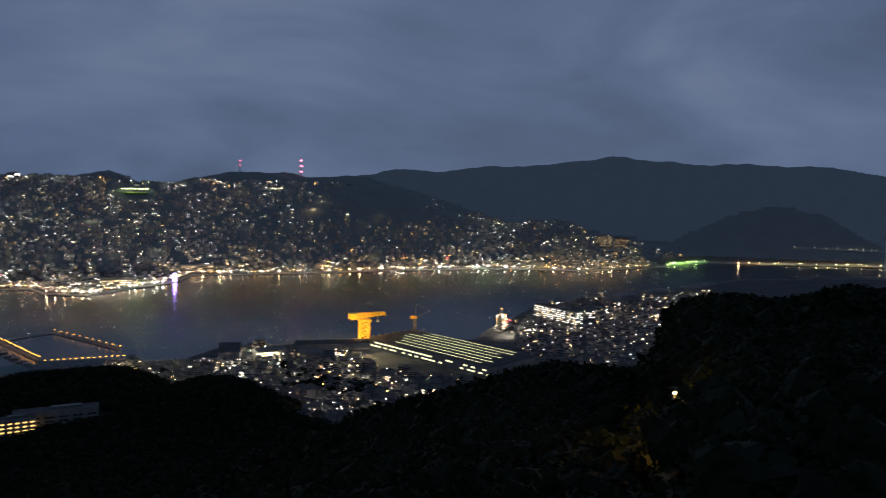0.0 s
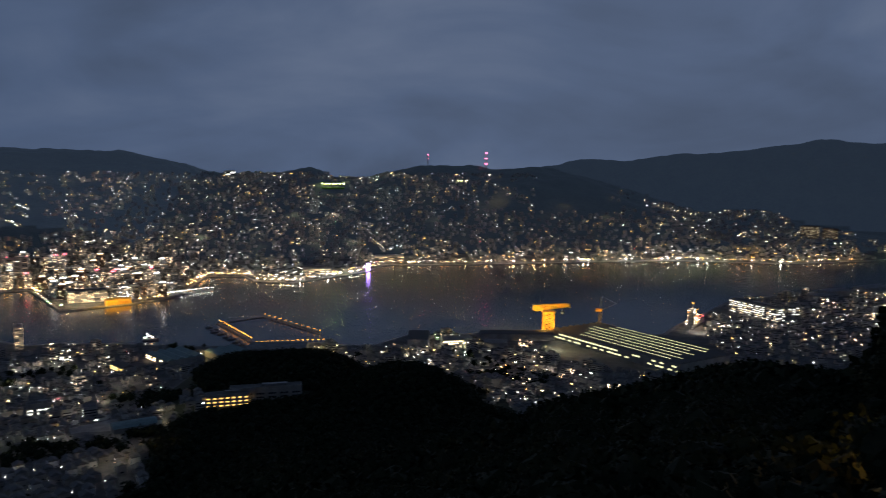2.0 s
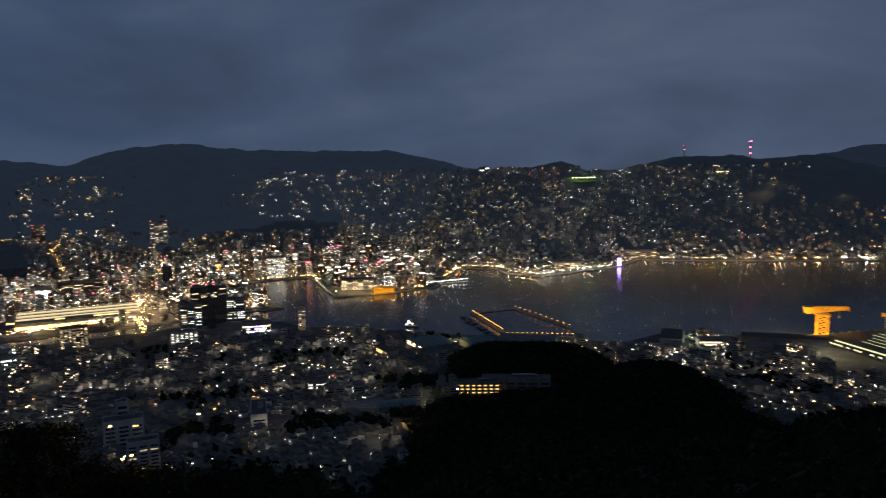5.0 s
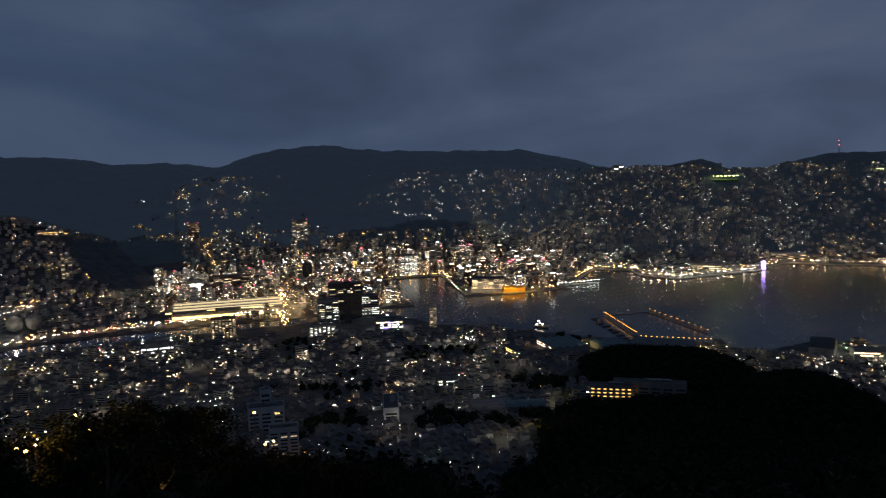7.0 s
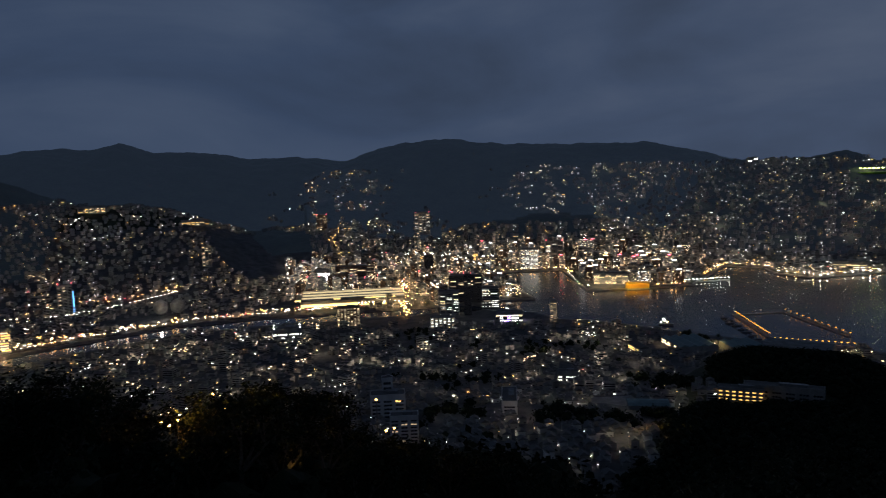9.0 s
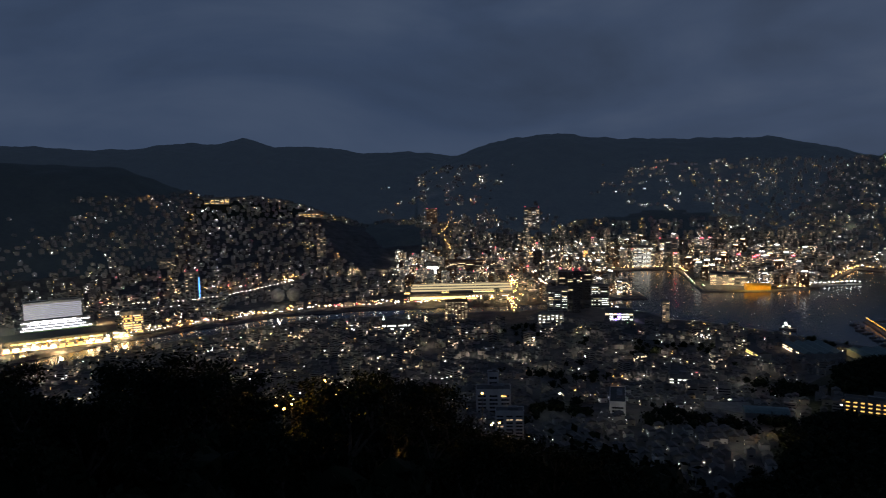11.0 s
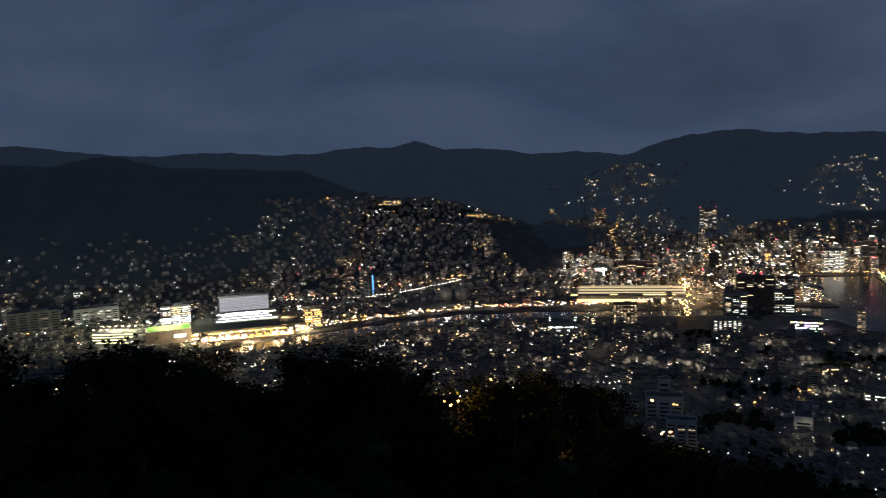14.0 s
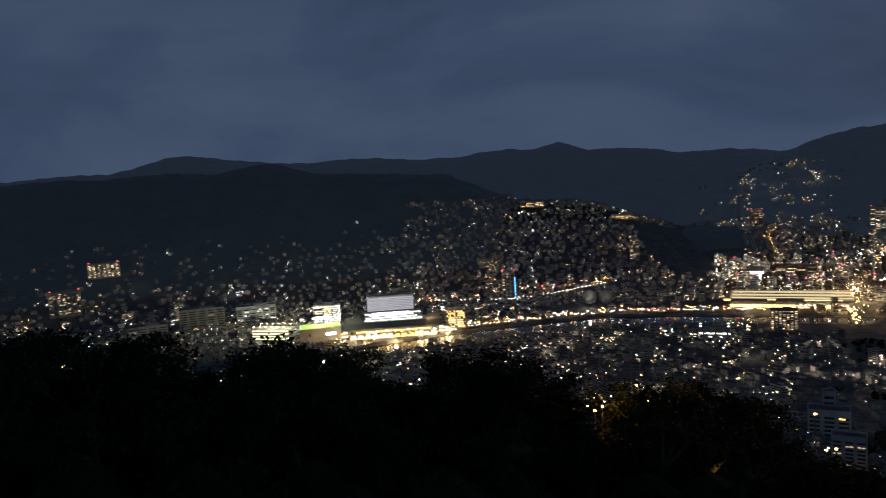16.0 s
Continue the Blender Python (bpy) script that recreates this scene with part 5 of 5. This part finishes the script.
def block(sh, x, y, z, w, d, h, turn, lit, warm, gable):
    sh.box(x, y, z - 2, w, d, h + 2, turn, 0, 1)
    if gable:
        sh.gable(x, y, z + h, w + 1, d + 1, d * 0.28, turn, 1)
    else:
        sh.box(x + 0.15 * w, y, z + h, w * 0.3, d * 0.3, 2.6, turn, 0, 1)
    if h < 14:
        for side in range(4):
            if rng.random() < 0.35 * lit:
                span = (w if side % 2 == 0 else d)
                pw = rng.uniform(0.7, 2.2)
                sh.pane(x, y, z, w, d, turn, side, rng.uniform(-0.3, 0.3) * span, rng.choice((1.0, 3.8)), pw, rng.uniform(0.7, 1.5), pick_light(warm))
            elif rng.random() < 0.5:
                sh.pane(x, y, z, w, d, turn, side, 0, 1.2, 3, 1.4, 2)
    else:
        tone = pick_window(warm)
        share = rng.choice((0.06, 0.1, 0.16, 0.28, 0.5)) * min(1.2, lit)
        for side in range(4):
            span = (w if side % 2 == 0 else d)
            bays = max(2, int(span / 3.6))
            for fl in range(int(h / 3.3)):
                for b in range(bays):
                    if rng.random() < share:
                        sh.pane(x, y, z, w, d, turn, side, (b + 0.5 - bays / 2) * span / bays, fl * 3.3 + 1, span / bays * 0.62, 1.5, tone if rng.random() < 0.7 else pick_window(warm))
                    elif b == 0:
                        sh.pane(x, y, z, w, d, turn, side, 0, fl * 3.3 + 1, span * 0.88, 1.4, 2, 0.06)


def house_kind(k):
    r = random.Random(300 + k)
    w, d, h = r.uniform(8.5, 12.5), r.uniform(7, 9.5), r.uniform(5.4, 7.5)
    t = root("house", 0, 0, -900, 0, r.choice(("pale two-storey house with a dark tiled roof", "grey two-storey house with a hipped roof", "tan house with a low tiled roof", "pale flat-roofed house on the slope")), "house", "houses in the near hollow")
    wall = r.choice((M_WALL, M_WHITE, M_CONCRETE))
    part("wall", solid("wall", [wall], [(0, 0, -3, w, d, h + 3, 0, 0)]), t)
    sh = Sheet([M_ROOF])
    sh.gable(0, 0, h, w + 1.2, d + 1.2, d * 0.3, 0, 0)
    part("roof", sh.mesh("roof"), t)
    for j in range(4):
        side, lit = (0, 0, 1, 3)[j], r.random() < 0.22
        span, half = (w, d / 2) if side == 0 else (d, w / 2)
        m = Matrix.Rotation(side * math.pi / 2, 4, "Z") @ Matrix.Translation(((-0.24 if j % 2 else 0.24) * span, -half - 0.1, 1.0 + 2.7 * (j % 2)))
        part("window", pane_mesh(r.choice((L_WARM, L_WHITE)) if lit else M_GLASS), t, m @ Matrix.Diagonal((1.6, 0.5, 1.2, 1)))
    if r.random() < 0.3:
        part("porch_lamp", solid("porch_lamp", [r.choice((L_WHITE2, L_WARM2))], [(w * 0.2, -d / 2 - 0.5, 2.4, 0.4, 0.4, 0.3, 0, 0)]), t)
    return t


def build_houses():
    kinds, first, count = [house_kind(k) for k in range(10)], [True] * 10, 0
    spots = [(x, y) for y in range(330, 980, 19) for x in range(-900, -330, 19)]
    spots.sort(key=lambda s: s[0] ** 2 + s[1] ** 2)
    for x, y in spots:
        x, y = x + rng.uniform(-5, 5), y + rng.uniform(-5, 5)
        az, dist = math.degrees(math.atan2(x, y)), math.hypot(x, y)
        if not (-60 < az < -34 and dist > 560) or inside_knoll(x, y) or count >= 225:
            continue
        wood = float(crinkle(np.array([x]), np.array([y]), 330, 1.0)[0] + 0.6 * crinkle(np.array([x]), np.array([y]), 140, 3.0)[0])
        z = ground_z(x, y)
        if wood > (0.12 if dist < 800 else 0.45) or z > 105 or any((x - cx) ** 2 + (y - cy) ** 2 < (cr + 5) ** 2 for cx, cy, cr in KEEP_CLEAR):
            continue
        k = rng.randrange(10)
        m = Matrix.Translation((x, y, z)) @ Matrix.Rotation(0.6 * math.sin(x / 260) + 0.5 * math.cos(y / 310) + rng.uniform(-0.1, 0.1), 4, "Z")
        if first[k]:
            kinds[k].matrix_basis, first[k] = m, False
        else:
            copy_thing(kinds[k], m)
        KEEP_CLEAR.append((x, y, 8))
        count += 1


def build_town():
    names = iter(("hillside_houses", "riverside_houses", "shipyard_houses", "dockside_houses", "downtown_blocks", "far_hillside_houses", "far_shore_houses", "headland_houses",
                  "station_quarter_blocks", "valley_houses", "upper_valley_houses", "upper_slope_houses", "far_slope_houses"))
    for a0, a1, d0, d1, grid, hlo, hhi, tall, lit, warm in ZONES:
        sh = Sheet(CITY)
        name = next(names)
        spots = []
        gx = np.arange(-3500, 2000, grid)
        X, Y = np.meshgrid(gx, np.arange(-1300, 3900, grid))
        X, Y = X.ravel().astype(float), Y.ravel().astype(float)
        az, dist = np.degrees(np.arctan2(X, Y)), np.hypot(X, Y)
        sway = crinkle(X, Y, 260, 5.0) + 0.6 * crinkle(X, Y, 110, 8.0)
        loose = 1.1 if d1 < 3000 else 3.2
        ok = (az > a0 + loose * sway) & (az < a1 + loose * sway) & (dist > d0 + 50 * sway) & (dist < d1 + 110 * sway)
        X, Y = X[ok], Y[ok]
        jr = np.random.RandomState(int(abs(a0) * 10 + d0))
        X, Y = X + jr.uniform(-0.48, 0.48, X.shape) * grid, Y + jr.uniform(-0.48, 0.48, X.shape) * grid
        z = land(X, Y)
        slope = np.hypot(land(X + 12, Y) - z, land(X, Y + 12) - z) / 12
        near_water = wet(X, Y)
        for k in range(8):
            near_water |= wet(X + 20 * math.cos(k * 0.785), Y + 20 * math.sin(k * 0.785))
        wood = crinkle(X, Y, 330, 1.0) + 0.6 * crinkle(X, Y, 140, 3.0)
        top = 330 if name == "far_hillside_houses" else 150
        if name in ("valley_houses", "upper_slope_houses", "upper_valley_houses", "far_slope_houses"):
            top = 190 if name == "valley_houses" else 330
        if name in ("station_quarter_blocks", "downtown_blocks", "far_shore_houses"):
            top = {"station_quarter_blocks": 260, "far_shore_houses": 175}.get(name, 120)
        keep = (jr.uniform(0, 1, X.shape) > 0.16) & ~near_water & (slope < (0.42 if name == "hillside_houses" else 1.1)) & (z < top) & (wood < 0.95)
        if name == "hillside_houses":
            keep &= (wood < np.interp(np.hypot(X, Y), [700, 950], [0.1, 0.5])) & (z < 100)
        if name in ("upper_valley_houses", "upper_slope_houses"):
            keep &= crinkle(X, Y, 190, 2.0) + 0.7 * crinkle(X, Y, 75, 4.0) > 0.1
        if name == "valley_houses":
            keep &= jr.uniform(0, 1, X.shape) > smooth((z - 20) / 190) * 0.88
        if name == "far_hillside_houses":
            keep &= jr.uniform(0, 1, X.shape) > smooth((z - 60) / 380) * 0.4
        for x, y, zz in zip(X[keep], Y[keep], z[keep]):
            if any((x - cx) ** 2 + (y - cy) ** 2 < r * r for cx, cy, r in KEEP_CLEAR):
                continue
            if inside_knoll(x, y):
                continue
            turn = 0.6 * math.sin(x / 260) + 0.5 * math.cos(y / 310) + rng.uniform(-0.08, 0.08)
            is_tall = rng.random() < tall and zz < 60
            if is_tall:
                h = rng.uniform(max(12, hlo), max(20, hhi)) * (1 if rng.random() < 0.8 else 1.35)
                w, d = rng.uniform(13, 21), rng.uniform(11, 17)
            else:
                h, w, d = rng.uniform(hlo, min(hhi, 12)), rng.uniform(8, 14), rng.uniform(7, 11)
            away = dist_of(x, y)
            busy = lit * lively(x, y)
            block(sh, float(x), float(y), float(zz), w, d, h, turn, busy * (0.5 if away > 2300 else 0.8), warm, not is_tall and rng.random() < 0.6)
            for _ in range(4 if away > 1700 else 3):  # street lamps beside the house
                if rng.random() > 0.36 * busy:
                    continue
                lx, ly = x + rng.uniform(-11, 11), y + rng.uniform(-11, 11)
                s_ = rng.choice((0.3, 0.4, 0.4, 0.55, 0.55, 0.75, 1.1)) * min(1.25, max(0.5, away / 2000))
                sh.box(lx, ly, zz - 2, 0.16, 0.16, 9, 0, 1)
                sh.box(lx, ly, zz + 7, s_ * 1.4, s_, 0.6 * s_, turn, AMBER if rng.random() < warm * 0.85 else rng.choice((WHITE2, WHITE2, WARM2, WARM2, WHITE)))
        sh.thing(name, "dense houses and blocks with lit windows and street lamps", "houses", kind="stuff")


def lively(x, y):
    """Streets with many lights beside quiet ones, in patches."""
    p, q = np.array([x]), np.array([y])
    return min(1.7, max(0.2, 0.85 + 0.75 * float(crinkle(p, q, 210, 4.0)[0]) + 0.5 * float(crinkle(p, q, 83, 9.0)[0])))


def dist_of(x, y):
    return math.hypot(x, y)


build_houses()
build_town()
# ---- woods ----
def build_woods():
    """Tree crowns over the near slopes, each an uneven clump of leaf masses."""
    r = np.random.RandomState(3)
    base = []
    for k in range(6):
        bm = bmesh.new()
        bmesh.ops.create_icosphere(bm, subdivisions=1, radius=0.72)
        core = [tuple(v.co * r.uniform(0.7, 1.2)) for v in bm.verts]
        tri = [[v.index for v in f.verts] for f in bm.faces]
        bm.free()
        quads = []
        for _ in range(46):
            d = Vector(r.normal(size=3)).normalized()
            p = d * r.uniform(0.6, 1.12)
            p.z *= 0.85
            u = Vector(r.normal(size=3)).normalized()
            w = u.orthogonal().normalized()
            s = r.uniform(0.12, 0.3)
            n0 = len(core)
            core += [tuple(p - u * s), tuple(p + w * s * 0.7), tuple(p + u * s), tuple(p - w * s * 0.7)]
            quads.append([n0, n0 + 1, n0 + 2, n0 + 3])
        base.append((np.array(core), tri + quads))
    for k in range(4):  # finer crowns for the nearer slopes
        bm = bmesh.new()
        bmesh.ops.create_icosphere(bm, subdivisions=2, radius=0.66)
        core = [tuple(v.co * r.uniform(0.75, 1.2)) for v in bm.verts]
        quads = [[v.index for v in f.verts] for f in bm.faces]
        bm.free()
        for _ in range(240):
            p = Vector(r.normal(size=3)).normalized() * r.uniform(0.6, 1.1)
            p.z *= 0.85
            u = Vector(r.normal(size=3)).normalized()
            w = u.orthogonal().normalized()
            s = r.uniform(0.05, 0.13)
            n0 = len(core)
            core += [tuple(p - u * s), tuple(p + w * s * 0.7), tuple(p + u * s), tuple(p - w * s * 0.7)]
            quads.append([n0, n0 + 1, n0 + 2, n0 + 3])
        base.append((np.array(core), quads))
    V, F, k = [], [], 0
    spots = []
    for a0, a1, d0, d1, gap in ((-36, 34, 40, 230, 6.5), (-125, -36, 45, 128, 5.6), (-36, 34, 230, 1260, 10.5), (-62, -36, 130, 640, 11), (-125, -62, 130, 500, 11), (-60, 4, 600, 900, 15), (-60, 4, 900, 1560, 24)):
        X, Y = np.meshgrid(np.arange(-1300, 1000, gap), np.arange(-500, 1600, gap))
        X, Y = X.ravel() + r.uniform(-0.4, 0.4, X.size) * gap, Y.ravel() + r.uniform(-0.4, 0.4, X.size) * gap
        az, dist = np.degrees(np.arctan2(X, Y)), np.hypot(X, Y)
        ok = (az > a0) & (az < a1) & (dist > d0) & (dist < d1)
        X, Y, az, dist = X[ok], Y[ok], az[ok], dist[ok]
        z = land(X, Y)
        wood = crinkle(X, Y, 330, 1.0) + 0.6 * crinkle(X, Y, 140, 3.0)
        if gap in (15, 24):
            ok = (wood > np.interp(dist, [700, 950], [0.18, 0.5])) & ~wet(X, Y)
        else:
            ok = (z > 95) | on_knoll(X, Y) | (wood > np.interp(dist, [800, 1000], [0.22, 0.6]))
            ok &= ~wet(X, Y)
        for cx, cy, cr in KEEP_CLEAR:
            if cx * cx + cy * cy < 1700 ** 2:
                ok &= (X - cx) ** 2 + (Y - cy) ** 2 > (cr + 6) ** 2
        for x, y, h in zip(X[ok], Y[ok], z[ok]):
            spots.append((x, y, h, 0.62 * min(gap, 11)))
    for x, y, h, s in spots:
        bv, bf = base[r.randint(6) if x * x + y * y > 230 ** 2 else 6 + r.randint(4)]
        t = r.uniform(0, 6.28)
        c, q = math.cos(t), math.sin(t)
        w = bv * s * r.uniform(0.62, 1.4)
        V.append(np.stack([w[:, 0] * c - w[:, 1] * q + x, w[:, 0] * q + w[:, 1] * c + y, w[:, 2] + h + s * (0.7 if s > 4 else 0.3)], 1))
        F.extend([[i + k for i in q_] for q_ in bf])
        k += len(bv)
    me = bpy.data.meshes.new("woods")
    me.from_pydata(np.concatenate(V).tolist(), [], F)
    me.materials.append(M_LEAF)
    tagged(new("woods", me), "dark evergreen woods covering the mountain's near slopes", "woods", kind="stuff")


build_woods()


# ---- the nearest trees, below the viewing deck ----
def tree_kind(k):
    r = random.Random(40 + k)
    t = root("tree", 0, 0, -900, 0, "dark broad-leaved tree with an uneven crown on the slope", "tree", "trees below the deck")
    h = 8.5 + 0.5 * k
    sh = Sheet([M_BARK])
    tips = []

    def limb(a, b, ra, rb, depth):
        a, b = Vector(a), Vector(b)
        d = (b - a).normalized()
        u = d.orthogonal().normalized()
        w = d.cross(u)
        ring = [[tuple(p + (u * math.cos(i * 1.0472) + w * math.sin(i * 1.0472)) * rad) for i in range(6)] for p, rad in ((a, ra), (b, rb))]
        sh.add(ring[0] + ring[1], [(i, (i + 1) % 6, 6 + (i + 1) % 6, 6 + i) for i in range(6)], 0)
        if depth == 0:
            tips.append(b)
            return
        for _ in range(3):
            n_ = (d + Vector((r.uniform(-1, 1), r.uniform(-1, 1), r.uniform(-0.15, 0.7))) * 0.95).normalized()
            limb(b, b + n_ * h * (0.24 if depth == 2 else 0.2) * r.uniform(0.7, 1.3), rb, rb * 0.5, depth - 1)
        tips.append(b)

    limb((0, 0, -1), (r.uniform(-0.4, 0.4), r.uniform(-0.4, 0.4), h * 0.42), 0.26, 0.17, 2)
    part("trunk", sh.mesh("trunk"), t)
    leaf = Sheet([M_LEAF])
    for tip in tips:
        for _ in range(62):
            p = tip + Vector((r.gauss(0, 0.62), r.gauss(0, 0.62), r.gauss(0.2, 0.45)))
            a = Vector((r.uniform(-1, 1), r.uniform(-1, 1), r.uniform(-1, 1))).normalized()
            b = a.orthogonal().normalized()
            s = r.uniform(0.14, 0.30)
            leaf.add([tuple(p - a * s), tuple(p + b * s * 0.6), tuple(p + a * s), tuple(p - b * s * 0.6)], [(0, 1, 2, 3)], 0)
    part("crown", leaf.mesh("crown"), t)
    return t


def build_trees():
    kinds = [tree_kind(k) for k in range(5)]
    r = random.Random(5)
    n_, first = 0, [True] * 5
    spots = []
    while len(spots) < 185:
        az = r.uniform(-123, -34)
        d0 = float(np.interp(az, CREST[:, 0], CREST[:, 2]))
        dist = r.uniform(0.52, 1.06) * d0
        x, y = polar(az, dist)
        if any((x - a) ** 2 + (y - b) ** 2 < 3.6 ** 2 for a, b in spots):
            continue
        spots.append((x, y))
        k = r.randrange(5)
        m = Matrix.Translation((x, y, ground_z(x, y) - 0.3)) @ Matrix.Rotation(r.uniform(0, 6.28), 4, "Z")
        if first[k]:
            kinds[k].matrix_basis, first[k] = m, False
        else:
            c = copy_thing(kinds[k], m)
            s = r.uniform(0.72, 1.12)
            c.scale = (s, s, s)
    for az, dist, drop, watts in ((-72.6, 84, 0.300, 300), (-68.3, 86, 0.310, 380), (-67.6, 84, 0.328, 240), (-57, 96, 0.340, 120)):
        x, y = polar(az, dist)
        lamp_on("slope_lamp", x, y, EYE - dist * drop, (1, 0.5, 0.1), watts * 2.5, 0.3)
        for j in range(3):
            ax, ay = polar(az + r.uniform(-1.2, 1.2), dist * r.uniform(1.02, 1.25))
            g = root("path_lamp", ax, ay, ground_z(ax, ay) - 0.3, 0, "small amber lamp on a post among the trees", "lamp", "lamps on the slope")
            zz = EYE - math.hypot(ax, ay) * (drop + r.uniform(-0.03, 0.02)) - g.location.z
            post = part("post", solid("post", [M_STEEL], [(0, 0, 0, 0.12, 0.12, max(zz, 1.0), 0, 0)]), g)
            part("head", solid("head", [L_AMBER], [(0, 0, max(zz, 1.0), 0.26, 0.26, 0.22, 0, 0)]), post)
    for az, up in ((16.6, 4.2), (17.6, 4.6), (18.2, 4.0)):
        x, y = polar(az, 84)
        z = ground_z(x, y)
        g = root("path_lamp", x, y, z - 0.3, 0, "small amber lamp on a post among the trees", "lamp", "lamps on the slope")
        post = part("post", solid("post", [M_STEEL], [(0, 0, 0, 0.12, 0.12, up, 0, 0)]), g)
        part("head", solid("head", [L_AMBER], [(0, 0, up, 0.3, 0.3, 0.22, 0, 0)]), post)
        lamp_on("slope_lamp", x * 0.985, y * 0.985, z + up + 0.4, (1, 0.55, 0.1), 170, 0.2)
    x, y = -450, 618
    lamp_on("slope_lamp", x, y, ground_z(x, y) + 9, (1, 0.55, 0.15), 9000, 0.5)


build_trees()
